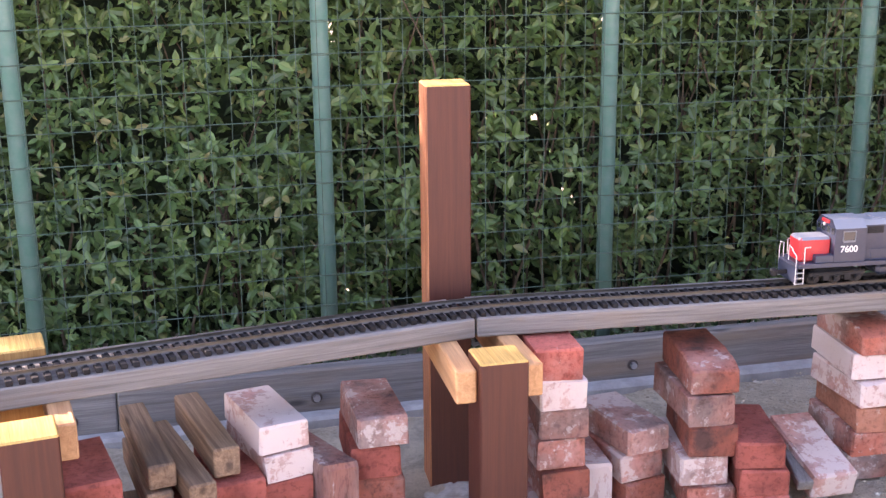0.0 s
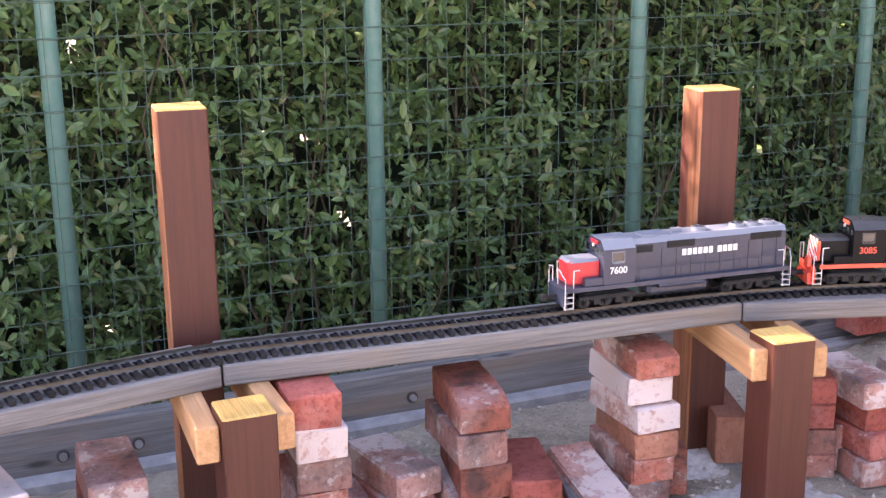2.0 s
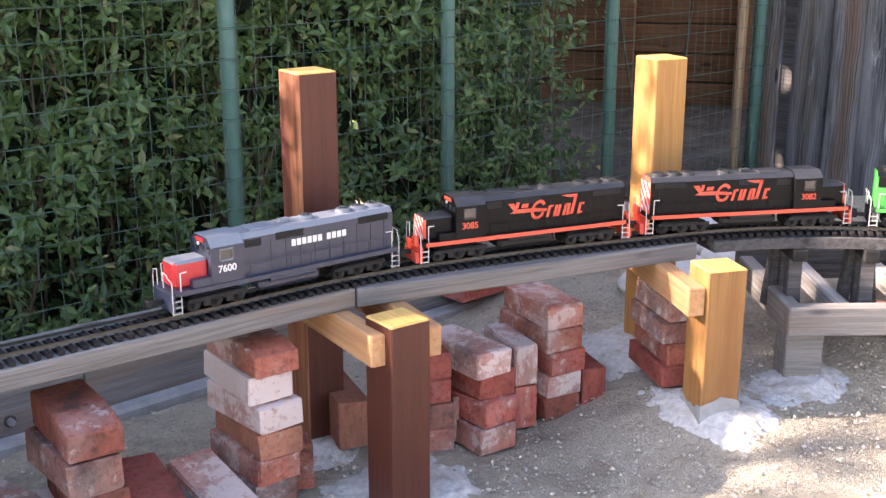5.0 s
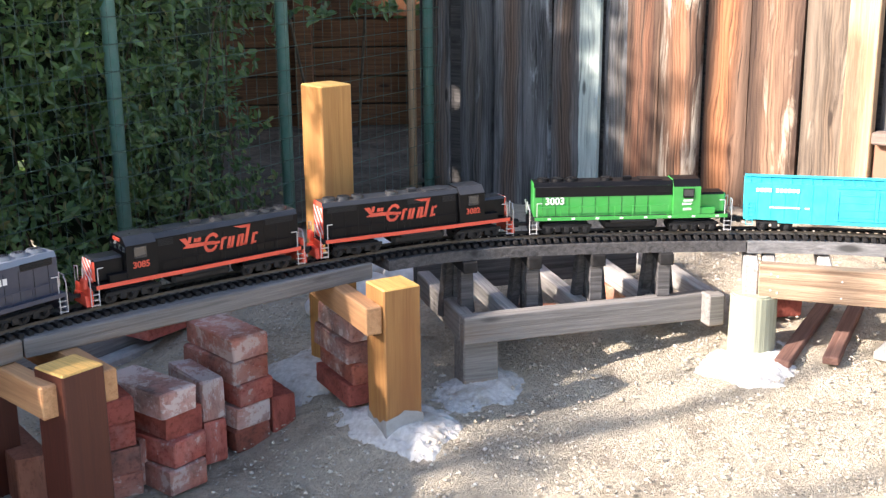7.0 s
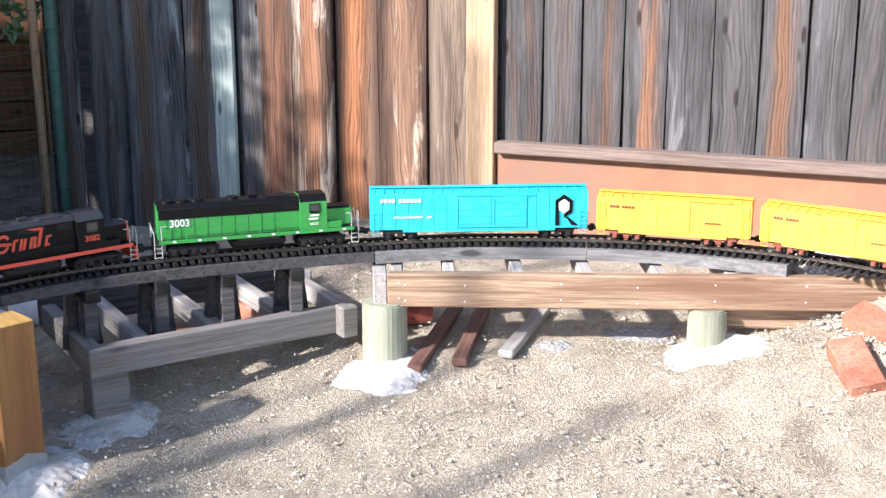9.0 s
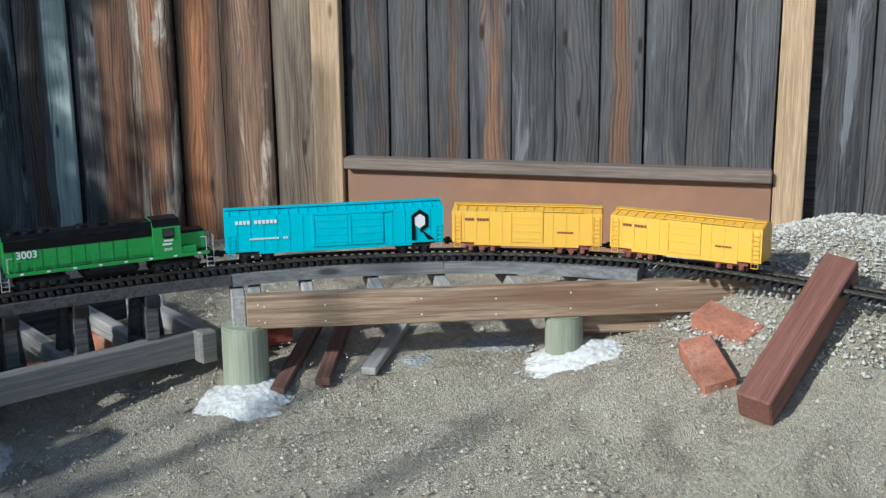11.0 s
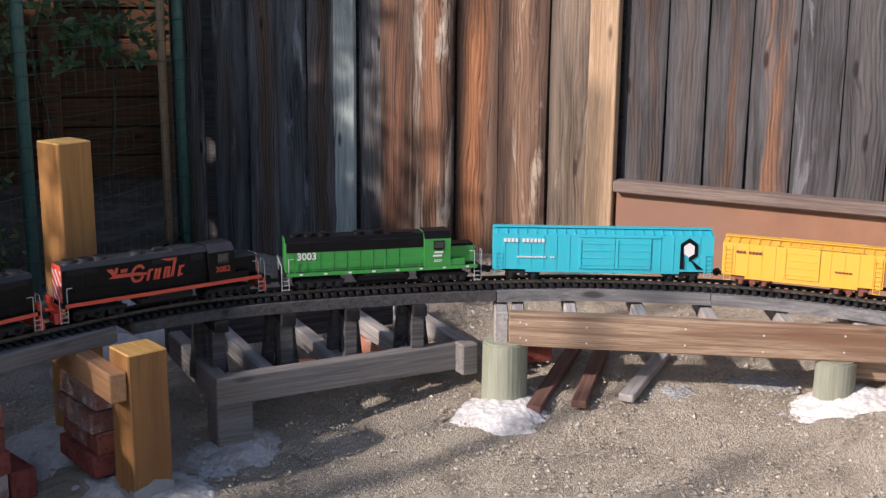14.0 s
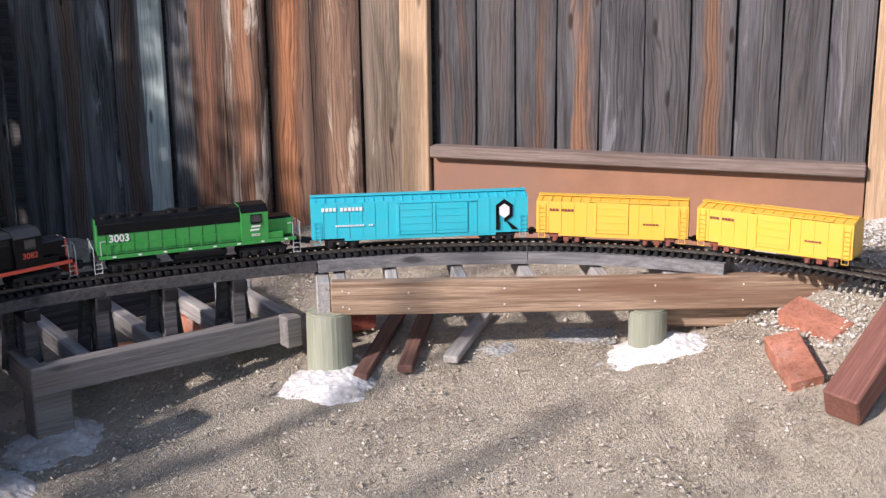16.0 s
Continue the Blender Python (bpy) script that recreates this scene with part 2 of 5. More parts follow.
M["gray_dark"] = wood("weathered_shaded_timber", (0.035, 0.033, 0.033), (0.12, 0.115, 0.115), "x", 0.85, 0.6, (0.8, 1.2))
M["brown_x"] = wood("brown_beam", (0.15, 0.088, 0.053), (0.5, 0.355, 0.235), "x", 0.85, 0.9, (0.95, 1.08), streak=(0.2, 0.11, 0.065), streak_at=0.62)
M["offcut"] = wood("old_offcut", (0.16, 0.09, 0.05), (0.36, 0.23, 0.14), "x", 0.85, 0.6, streak=(0.06, 0.05, 0.045), streak_at=0.6)
M["reddish_x"] = wood("redwood_strip", (0.13, 0.06, 0.045), (0.26, 0.14, 0.105), "x", 0.8, 0.5)
GRAYS = dict(dark=(0.038, 0.036, 0.036), light=(0.128, 0.124, 0.126))
DARKS = dict(dark=(0.04, 0.04, 0.041), light=(0.225, 0.226, 0.226))
BROWNS = dict(dark=(0.05, 0.028, 0.02), light=(0.24, 0.145, 0.095))
FENCE_GRAY = [aged("fence_gray_heart", core=((0.07, 0.038, 0.025), (0.2, 0.11, 0.065)), amount=0.6, **GRAYS),
              aged("fence_gray", core=((0.06, 0.05, 0.045), (0.14, 0.12, 0.108)), amount=0.6, **GRAYS),
              aged("fence_gray_orange", core=((0.09, 0.042, 0.025), (0.27, 0.14, 0.078)), amount=0.58, pale=((0.28, 0.24, 0.2), 0.66), **GRAYS),
              aged("fence_gray_silver", core=((0.07, 0.064, 0.06), (0.17, 0.16, 0.15)), amount=0.45, pale=((0.23, 0.23, 0.24), 0.6), **GRAYS)]
FENCE_DARK = [aged("fence_dark", core=((0.05, 0.04, 0.035), (0.18, 0.15, 0.12)), amount=0.5, pale=((0.36, 0.38, 0.4), 0.62), **DARKS),
              aged("fence_dark_brown", core=((0.04, 0.028, 0.022), (0.16, 0.11, 0.08)), amount=0.75, pale=((0.5, 0.42, 0.35), 0.68), **DARKS),
              aged("fence_dark_silver", core=((0.09, 0.1, 0.11), (0.3, 0.32, 0.34)), amount=0.5, pale=((0.5, 0.54, 0.55), 0.57), **DARKS)]
FENCE_BROWN = [aged("fence_brown", core=((0.12, 0.05, 0.03), (0.3, 0.14, 0.08)), amount=0.6, **BROWNS),
               aged("fence_brown_patched", core=((0.17, 0.075, 0.04), (0.4, 0.2, 0.11)), amount=0.8, pale=((0.66, 0.57, 0.46), 0.56), **BROWNS),
               aged("fence_orange", core=((0.17, 0.065, 0.028), (0.46, 0.2, 0.09)), amount=0.95, pale=((0.6, 0.42, 0.28), 0.68), **BROWNS),
               aged("fence_brown_streaked", core=((0.14, 0.075, 0.045), (0.38, 0.23, 0.145)), amount=0.7, pale=((0.6, 0.48, 0.36), 0.58), **BROWNS),
               aged("fence_brown_gray", dark=(0.08, 0.06, 0.045), light=(0.3, 0.23, 0.17), core=((0.12, 0.08, 0.055), (0.34, 0.24, 0.16)), amount=0.6, pale=((0.5, 0.42, 0.32), 0.63))]
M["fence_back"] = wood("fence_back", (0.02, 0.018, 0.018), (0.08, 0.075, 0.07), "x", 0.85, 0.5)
M["fence_pale"] = aged("fence_pale", dark=(0.25, 0.31, 0.29), light=(0.46, 0.53, 0.49), core=((0.22, 0.26, 0.24), (0.4, 0.46, 0.42)), amount=0.4)
M["fence_post"] = wood("fence_post", (0.38, 0.24, 0.13), (0.62, 0.44, 0.28), "z", 0.8, 0.6, (0.95, 1.05))
M["rust_wood"] = wood("red_stained_post", (0.2, 0.08, 0.056), (0.31, 0.135, 0.098), "x", 0.75, 0.3, knots=False)
M["panel"] = mottled("brown_panel", ((0.3, (0.26, 0.128, 0.072)), (0.7, (0.34, 0.175, 0.1))), 9, 0.7, 0.1, (2.2, 0.45, 0.7, (0.24, 0.14, 0.1)))
M["cap_wood"] = wood("gray_brown_cap", (0.16, 0.115, 0.09), (0.3, 0.23, 0.19), "x", 0.8, 0.3, (0.95, 1.05), knots=False)
M["plank_wall"] = wood("plank_wall", (0.1, 0.04, 0.018), (0.26, 0.115, 0.048), "x", 0.85, 0.5)
M["treated"] = wood("treated_round", (0.27, 0.28, 0.2), (0.37, 0.39, 0.29), "z", 0.8, 0.4, fine_amount=0.25, streak=(0.42, 0.42, 0.36), streak_at=0.6)
M["brick"] = brick_material("brick_worn", (0.4, 0.145, 0.105), (0.14, 0.075, 0.064), (0.56, 0.44, 0.4), 0.07)
M["brick_white"] = brick_material("brick_limed", (0.42, 0.2, 0.16), (0.17, 0.11, 0.1), (0.64, 0.54, 0.5), 0.2)
M["brick_red"] = brick_material("brick_red", (0.45, 0.145, 0.115), (0.25, 0.075, 0.06), (0.55, 0.42, 0.38), -0.06)
M["brick_orange"] = brick_material("brick_orange", (0.5, 0.23, 0.16), (0.36, 0.165, 0.115), (0.6, 0.46, 0.38), -0.06)
M["concrete"] = mottled("concrete", ((0.3, (0.46, 0.44, 0.4)), (0.65, (0.68, 0.66, 0.62))), 70, 0.95, 0.7, (15, 0.52, 0.66, (0.42, 0.38, 0.32)), True, spec=0.15)
M["concrete_white"] = mottled("white_cement", ((0.3, (0.55, 0.53, 0.5)), (0.6, (0.78, 0.77, 0.74))), 85, 0.95, 0.8, (16, 0.55, 0.7, (0.52, 0.48, 0.42)), True, spec=0.15)
M["curb"] = mottled("curb_concrete", ((0.3, (0.24, 0.24, 0.235)), (0.7, (0.4, 0.4, 0.39))), 20, 0.9, 0.4, None, True)
M["pebble"] = speckled("pebble", ((0.0, (0.33, 0.28, 0.21)), (0.5, (0.5, 0.44, 0.35)), (0.9, (0.64, 0.58, 0.48)), (1.0, (0.74, 0.7, 0.62))))
M["ballast"] = mottled("ballast", ((0.3, (0.45, 0.42, 0.37)), (0.7, (0.68, 0.65, 0.58))), 60, 0.9, 0.3, None, True)
M["litter"] = speckled("leaf_litter", ((0.0, (0.05, 0.035, 0.022)), (0.6, (0.14, 0.1, 0.065)), (1.0, (0.34, 0.29, 0.23))))
M["white_rock"] = mottled("white_rock", ((0.3, (0.5, 0.48, 0.45)), (0.7, (0.75, 0.73, 0.7))), 22, 0.9, 0.7)
M["pole"] = paint("green_fence_paint", (0.085, 0.215, 0.178), 0.35, 0.0, 0.12)
M["wire"] = paint("green_wire", (0.045, 0.1, 0.065), 0.5, 0.0, 0.1)
M["steel"] = paint("bolt_steel", (0.42, 0.42, 0.43), 0.45, 0.8, 0.05)
M["rust"] = paint("dark_iron", (0.08, 0.06, 0.05), 0.7, 0.3, 0.1)
M["tie"] = paint("black_tie_plastic", (0.012, 0.011, 0.011), 0.72, 0.0, 0.03, 0.2)
M["rail"] = paint("weathered_brass_rail", (0.13, 0.115, 0.095), 0.42, 0.85, 0.08)
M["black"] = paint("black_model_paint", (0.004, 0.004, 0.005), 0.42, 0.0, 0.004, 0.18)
M["chassis"] = paint("dark_chassis", (0.011, 0.011, 0.012), 0.55, 0.0, 0.02, 0.3)
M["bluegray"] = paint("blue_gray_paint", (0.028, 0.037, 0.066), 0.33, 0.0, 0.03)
# Both roof tones carry the sky's sheen, so they are paler than the sides.
M["roofsky"] = paint("sky_sheen_gray_roof", (0.2, 0.22, 0.25), 0.34, 0.0, 0.05)
M["blacksheen"] = paint("sky_sheen_black_roof", (0.03, 0.031, 0.034), 0.32, 0.0, 0.03)
M["scarlet"] = paint("scarlet_paint", (0.55, 0.03, 0.035), 0.35, 0.0, 0.04)
M["orange"] = paint("orange_red_paint", (0.75, 0.09, 0.045), 0.4, 0.0, 0.03)
M["green"] = paint("bright_green_paint", (0.03, 0.3, 0.05), 0.35, 0.0, 0.04)
M["turquoise"] = paint("turquoise_paint", (0.02, 0.5, 0.61), 0.45, 0.0, 0.04)
M["yellow"] = paint("yellow_paint", (0.82, 0.47, 0.05), 0.45, 0.0, 0.04)
M["oxide"] = paint("oxide_red_paint", (0.22, 0.06, 0.035), 0.5, 0.0, 0.05)
M["white"] = paint("white_paint", (0.78, 0.78, 0.76), 0.4, 0.0, 0.03)
M["silver"] = paint("silver_rail_paint", (0.6, 0.6, 0.6), 0.35, 0.4, 0.03)
M["glass"] = paint("cab_glass", (0.03, 0.035, 0.04), 0.06, 0.0, 0.0, 0.8)
M["tarp"] = paint("black_sheeting", (0.015, 0.015, 0.015), 0.5, 0.0, 0.05)


def leaf_material():
    m, n, l, b = nodes_of("hedge_leaf")
    g = n.new("ShaderNodeNewGeometry")
    col = ramp(n, l, g.outputs["Random Per Island"], ((0.0, (0.04, 0.085, 0.03)), (0.4, (0.08, 0.16, 0.048)), (0.75, (0.14, 0.25, 0.08)), (0.95, (0.18, 0.27, 0.09)), (1.0, (0.28, 0.24, 0.1))))
    v = coords(n, l, (1, 1, 1), True)
    f = noise_tex(n, l, v, 1.4, 3)
    col = mixed(n, l, ramp(n, l, f, ((0.4, (0, 0, 0)), (0.65, (0.5, 0.5, 0.5)))), col, (0.1, 0.16, 0.035))
    l.new(col, b.inputs["Base Color"])
    b.inputs["Roughness"].default_value = 0.36
    b.inputs["Specular IOR Level"].default_value = 0.6
    tr = n.new("ShaderNodeBsdfTranslucent")
    l.new(col, tr.inputs["Color"])
    ms = n.new("ShaderNodeMixShader")
    ms.inputs[0].default_value = 0.28
    l.new(b.outputs[0], ms.inputs[1])
    l.new(tr.outputs[0], ms.inputs[2])
    l.new(ms.outputs[0], n["Material Output"].inputs["Surface"])
    return m


def ground_material():
    m, n, l, b = nodes_of("gravelly_soil")
    v = coords(n, l, (1, 1, 1), True)
    fine = noise_tex(n, l, v, 90, 8, 0.75)
    mid = noise_tex(n, l, v, 16, 6, 0.65)
    big = noise_tex(n, l, v, 1.6, 4, 0.6)
    col = ramp(n, l, mid, ((0.3, (0.5, 0.43, 0.32)), (0.7, (0.72, 0.64, 0.5))))
    col = mixed(n, l, ramp(n, l, fine, ((0.34, (0.6, 0.6, 0.6)), (0.5, (0, 0, 0)))), col, (0.2, 0.165, 0.125))
    col = mixed(n, l, ramp(n, l, fine, ((0.56, (0, 0, 0)), (0.66, (0.85, 0.85, 0.85)))), col, (0.78, 0.71, 0.58))
    col = mixed(n, l, ramp(n, l, big, ((0.42, (0, 0, 0)), (0.62, (0.6, 0.6, 0.6)))), col, (0.66, 0.575, 0.45))
    clod = noise_tex(n, l, v, 5.5, 7, 0.7, 0.8)
    col = mixed(n, l, ramp(n, l, clod, ((0.36, (0.6, 0.6, 0.6)), (0.5, (0, 0, 0)))), col, (0.25, 0.21, 0.165))
    l.new(col, b.inputs["Base Color"])
    b.inputs["Roughness"].default_value = 0.95
    b.inputs["Specular IOR Level"].default_value = 0.2
    bumped(n, l, b, fine, 1.0, 0.018)
    return m


M["leaf"], M["soil"] = leaf_material(), ground_material()
M["shaded_soil"] = mottled("shaded_soil", ((0.3, (0.03, 0.024, 0.018)), (0.7, (0.12, 0.095, 0.072))), 40, 0.95, 1.0, (5, 0.5, 0.7, (0.15, 0.115, 0.085)), True, spec=0.15)
M["twig"] = mottled("twig_bark", ((0.3, (0.05, 0.035, 0.022)), (0.7, (0.13, 0.095, 0.06))), 30, 0.9, 0.4)
M["depth"] = mottled("hedge_inner_shade", ((0.3, (0.006, 0.012, 0.005)), (0.7, (0.025, 0.05, 0.016))), 22, 0.9, 1.0, None, True)


# ---- builders ----
def bm_box(size, centre=(0, 0, 0), turn=None, bm=None, bevel=0.0):
    bm = bm or bmesh.new()
    made = bmesh.ops.create_cube(bm, size=1.0, matrix=Matrix.Translation(centre) @ (turn or Matrix()) @ Matrix.Diagonal((*size, 1)))
    if bevel:
        edges = list({e for v in made["verts"] for e in v.link_edges})
        bmesh.ops.bevel(bm, geom=edges, offset=bevel, segments=1, profile=0.5, affect="EDGES")
    return bm


def bm_cyl(r, h, centre=(0, 0, 0), axis="z", seg=16, r2=None, bm=None):
    bm = bm or bmesh.new()
    turn = {"z": Matrix(), "x": Matrix.Rotation(radians(90), 4, "Y"), "y": Matrix.Rotation(radians(90), 4, "X")}[axis]
    bmesh.ops.create_cone(bm, cap_ends=True, segments=seg, radius1=r, radius2=r if r2 is None else r2, depth=h, matrix=Matrix.Translation(centre) @ turn)
    return bm


def bm_rod(a, b, r, seg=6, bm=None):
    a, b = Vector(a), Vector(b)
    bm = bm or bmesh.new()
    turn = (b - a).to_track_quat("Z", "Y").to_matrix().to_4x4()
    bmesh.ops.create_cone(bm, cap_ends=True, segments=seg, radius1=r, radius2=r, depth=(b - a).length, matrix=Matrix.Translation((a + b) / 2) @ turn)
    return bm


def bm_prism(outline, y0, y1, bm=None):
    """An outline in x and z, pushed from y0 to y1."""
    bm = bm or bmesh.new()
    a = [bm.verts.new((x, y0, z)) for x, z in outline]
    c = [bm.verts.new((x, y1, z)) for x, z in outline]
    k = len(outline)
    bm.faces.new(a)
    bm.faces.new(list(reversed(c)))
    for i in range(k):
        bm.faces.new((a[i], c[i], c[(i + 1) % k], a[(i + 1) % k]))
    bmesh.ops.recalc_face_normals(bm, faces=bm.faces)
    return bm


def mesh_of(bm, material, name="mesh", smooth=False):
    me = bpy.data.meshes.new(name)
    bm.to_mesh(me)
    bm.free()
    for mt in material if isinstance(material, (list, tuple)) else (material,):
        me.materials.append(mt)
    if smooth:
        for p in me.polygons:
            p.use_smooth = True
    return me


def part(name, bm, material, parent, label="", smooth=False):
    ob = new(name, mesh_of(bm, material, name, smooth) if isinstance(bm, bmesh.types.BMesh) else bm)
    ob.parent = parent
    return tagged(ob, label)


def thing(name, m, label, category, group="", kind=""):
    ob = new(name)
    ob.matrix_basis = m
    ob.empty_display_size = 0.05
    return tagged(ob, label, category, group, kind)


def solid(name, bm, material, m, label, category, group="", kind="", smooth=False):
    ob = new(name, mesh_of(bm, material, name, smooth))
    ob.matrix_basis = m
    return tagged(ob, label, category, group, kind)


def along(a, b):
    """The pose at a with local x towards b (level) and the level distance."""
    d = Vector((b[0] - a[0], b[1] - a[1], 0))
    return Matrix.Translation((a[0], a[1], 0)) @ Matrix.Rotation(math.atan2(d.y, d.x), 4, "Z"), d.length


def timber(name, a, b, top, height, thick, material, label, category, group="", side=0.0, kind="", tilt_end=None):
    """A sawn beam from a to b in plan; side moves it to its left, tilt_end is the top's height at b."""
    m, length = along(a, b)
    end = top if tilt_end is None else tilt_end
    pitch = math.atan2(end - top, length)
    m = m @ Matrix.Translation((length / 2, side, (top + end) / 2 - height / 2)) @ Matrix.Rotation(-pitch, 4, "Y")
    bm = bm_box((math.hypot(length, end - top), thick, height), bevel=0.003)
    return solid(name, bm, material, m, label, category, group, kind)


# ---- the line of the track ----
LINE = ((-1.6, 1.96), (-0.9, 1.92), (-0.11, 1.9), (0.26, 1.892), (0.5, 1.888), (0.76, 1.87), (1.04, 1.79), (1.36, 1.697), (1.755, 1.59), (2.11, 1.41), (2.32, 1.275), (2.47, 1.175), (2.645, 1.02),
        (2.82, 0.72), (2.965, 0.37), (3.03, 0.12), (3.045, -0.17), (3.02, -0.38), (2.91, -0.69), (2.74, -0.92), (2.48, -1.2), (2.1, -1.5), (1.6, -1.75))
LINE = [(x, y, 0.415) for x, y in LINE]


def smooth_line(points, step=0.01, blur=9):
    p = np.array(points)
    dense = []
    for i in range(len(p) - 1):
        a, b, c, d = p[max(i - 1, 0)], p[i], p[i + 1], p[min(i + 2, len(p) - 1)]
        for t in np.arange(0, 1, 0.04):
            dense.append(0.5 * (2 * b + (c - a) * t + (2 * a - 5 * b + 4 * c - d) * t * t + (3 * b - a - 3 * c + d) * t**3))
    dense = np.array(dense)
    for _ in range(2):
        s = np.r_[0, np.cumsum(np.linalg.norm(np.diff(dense, axis=0), axis=1))]
        g = np.arange(0, s[-1], step)
        dense = np.stack([np.interp(g, s, dense[:, k]) for k in range(3)], 1)
        w = np.ones(2 * blur + 1) / (2 * blur + 1)
        ends = np.concatenate([np.repeat(dense[:1], blur, 0), dense, np.repeat(dense[-1:], blur, 0)])
        dense[blur:-blur] = np.stack([np.convolve(ends[:, k], w, "valid") for k in range(3)], 1)[blur:-blur]
    return dense


TRACK = smooth_line(LINE)
TRACK_S = np.r_[0, np.cumsum(np.linalg.norm(np.diff(TRACK, axis=0), axis=1))]


def track_at(s):
    return Vector([float(np.interp(s, TRACK_S, TRACK[:, k])) for k in range(3)])


def track_pose(s, half=0.01, lift=0.0):
    """On the line at s metres, local x forwards along it."""
    a, b = track_at(s - half), track_at(s + half)
    x = (b - a).normalized()
    y = Vector((0, 0, 1)).cross(x).normalized()
    z = x.cross(y)
    m = Matrix((x, y, z)).transposed().to_4x4()
    return Matrix.Translation((a + b) / 2 + Vector((0, 0, lift))) @ m


# ---- ground ----
def bank(x, y):
    """Height of the soil: level by the hedge, rising towards the board fence until it meets the track's bed."""
    g = x - 0.35 * np.minimum(y, 1.15) - 0.78 * np.clip(y - 1.15, 0, 9)
    h = np.interp(g, (1.6, 1.76, 1.92, 2.26, 2.5, 2.7, 2.83, 3.0, 3.3, 4.5), (0.0, 0.03, 0.078, 0.084, 0.115, 0.147, 0.172, 0.185, 0.205, 0.25))
    back = np.clip((y - 0.7) / 0.7, 0, 1) * np.clip((x - 2.9) / 0.6, 0, 1)
    h = h * (1 - back) + np.minimum(h, 0.11) * back
    d = np.sqrt(((x - 3.0) / 0.5) ** 2 + ((y + 1.25) / 0.45) ** 2)
    return h + 0.2 * np.clip(1.27 - d, 0, 1) ** 0.9 * (d < 1.27) + 0.1 * np.clip(1.95 - d, 0, 0.68)


def ground_sheet():
    fine_x, fine_y = np.arange(-2.2, 5.6, 0.03), np.arange(-3.0, 4.2, 0.03)
    far = np.array([0.6, 1.5, 3, 6, 12, 25, 60, 150, 400])
    xs = np.r_[fine_x[0] - far[::-1], fine_x, fine_x[-1] + far]
    ys = np.r_[fine_y[0] - far[::-1], fine_y, fine_y[-1] + far]
    gx, gy = np.meshgrid(xs, ys)
    z = bank(gx, gy)
    near = (gx > -2.2) & (gx < 5.6) & (gy > -3) & (gy < 4.2)
    rough = np.array([noise.noise((x * 3.1, y * 3.1, 0)) * 0.012 + noise.noise((x * 11, y * 11, 3)) * 0.007 + noise.noise((x * 27, y * 27, 9)) * 0.004 for x, y in zip(gx.ravel(), gy.ravel())]).reshape(gx.shape)
    z = z + np.where(near, rough, 0) - 0.006
    nx, ny = len(xs), len(ys)
    idx = np.arange(nx * ny).reshape(ny, nx)
    faces = np.stack([idx[:-1, :-1], idx[:-1, 1:], idx[1:, 1:], idx[1:, :-1]], -1).reshape(-1, 4)
    me = bpy.data.meshes.new("ground")
    me.from_pydata(np.stack([gx, gy, z], -1).reshape(-1, 3).tolist(), [], faces.tolist())
    me.materials.append(M["soil"])
    for p in me.polygons:
        p.use_smooth = True
    return tagged(new("ground", me), "bare gravelly brown soil with small stones", "ground", kind="structure")


ground_sheet()


def scatter_stones(name, count, area, sizes, material, label, seed, keep=None):
    """Loose stones as one joined mesh of small squashed lumps, thicker in some patches than in others."""
    rnd = np.random.RandomState(seed)
    base = np.array([(1, 0, 0), (-1, 0, 0), (0, 1, 0), (0, -1, 0), (0, 0, 1), (0, 0, -1)], float)
    tri = np.array([(0, 2, 4), (2, 1, 4), (1, 3, 4), (3, 0, 4), (2, 0, 5), (1, 2, 5), (3, 1, 5), (0, 3, 5)])
    x0, x1, y0, y1 = area
    x, y = rnd.uniform(x0, x1, count * 3), rnd.uniform(y0, y1, count * 3)
    thick = 0.5 + 0.5 * np.sin(x * 4.1 + 2 * np.sin(y * 3.3 + seed)) * np.sin(y * 5.2 + 1.7 * np.sin(x * 2.9))
    ok = rnd.rand(count * 3) < 0.45 + 0.55 * thick
    if keep:
        ok &= keep(x, y)
    x, y = x[ok][:count], y[ok][:count]
    k = len(x)
    r = (sizes[0] + (sizes[1] - sizes[0]) * rnd.rand(k) ** 3.5)[:, None, None]
    v = base[None] * r * rnd.uniform(0.6, 1.2, (k, 6, 1))
    v *= np.stack([np.ones(k), rnd.uniform(0.6, 1, k), rnd.uniform(0.4, 0.75, k)], -1)[:, None, :]
    a = rnd.uniform(0, 6.3, k)[:, None]
    c, w = np.cos(a), np.sin(a)
    v = np.stack([v[..., 0] * c - v[..., 1] * w, v[..., 0] * w + v[..., 1] * c, v[..., 2]], -1)
    v += np.stack([x, y, bank(x, y) + r[:, 0, 0] * 0.12], -1)[:, None, :]
    faces = (tri[None] + 6 * np.arange(k)[:, None, None]).reshape(-1, 3)
    me = bpy.data.meshes.new(name)
    me.from_pydata(v.reshape(-1, 3).tolist(), [], faces.tolist())
    me.materials.append(material)
    return tagged(new(name, me), label, "stones", kind="stuff")


scatter_stones("gravel", 42000, (1.0, 4.3, -2.4, 2.4), (0.0015, 0.009), M["pebble"], "loose small tan stones on the soil", 4)
scatter_stones("pale_gravel", 36000, (1.5, 3.7, -2.0, 2.0), (0.001, 0.005), M["ballast"], "pale chips scattered on the soil", 5)
scatter_stones("track_ballast", 10000, (2.3, 3.6, -1.9, -0.62), (0.004, 0.011), M["ballast"], "pale grey crushed stone banked beside the track", 6,
               lambda x, y: bank(x, y) > 0.27)
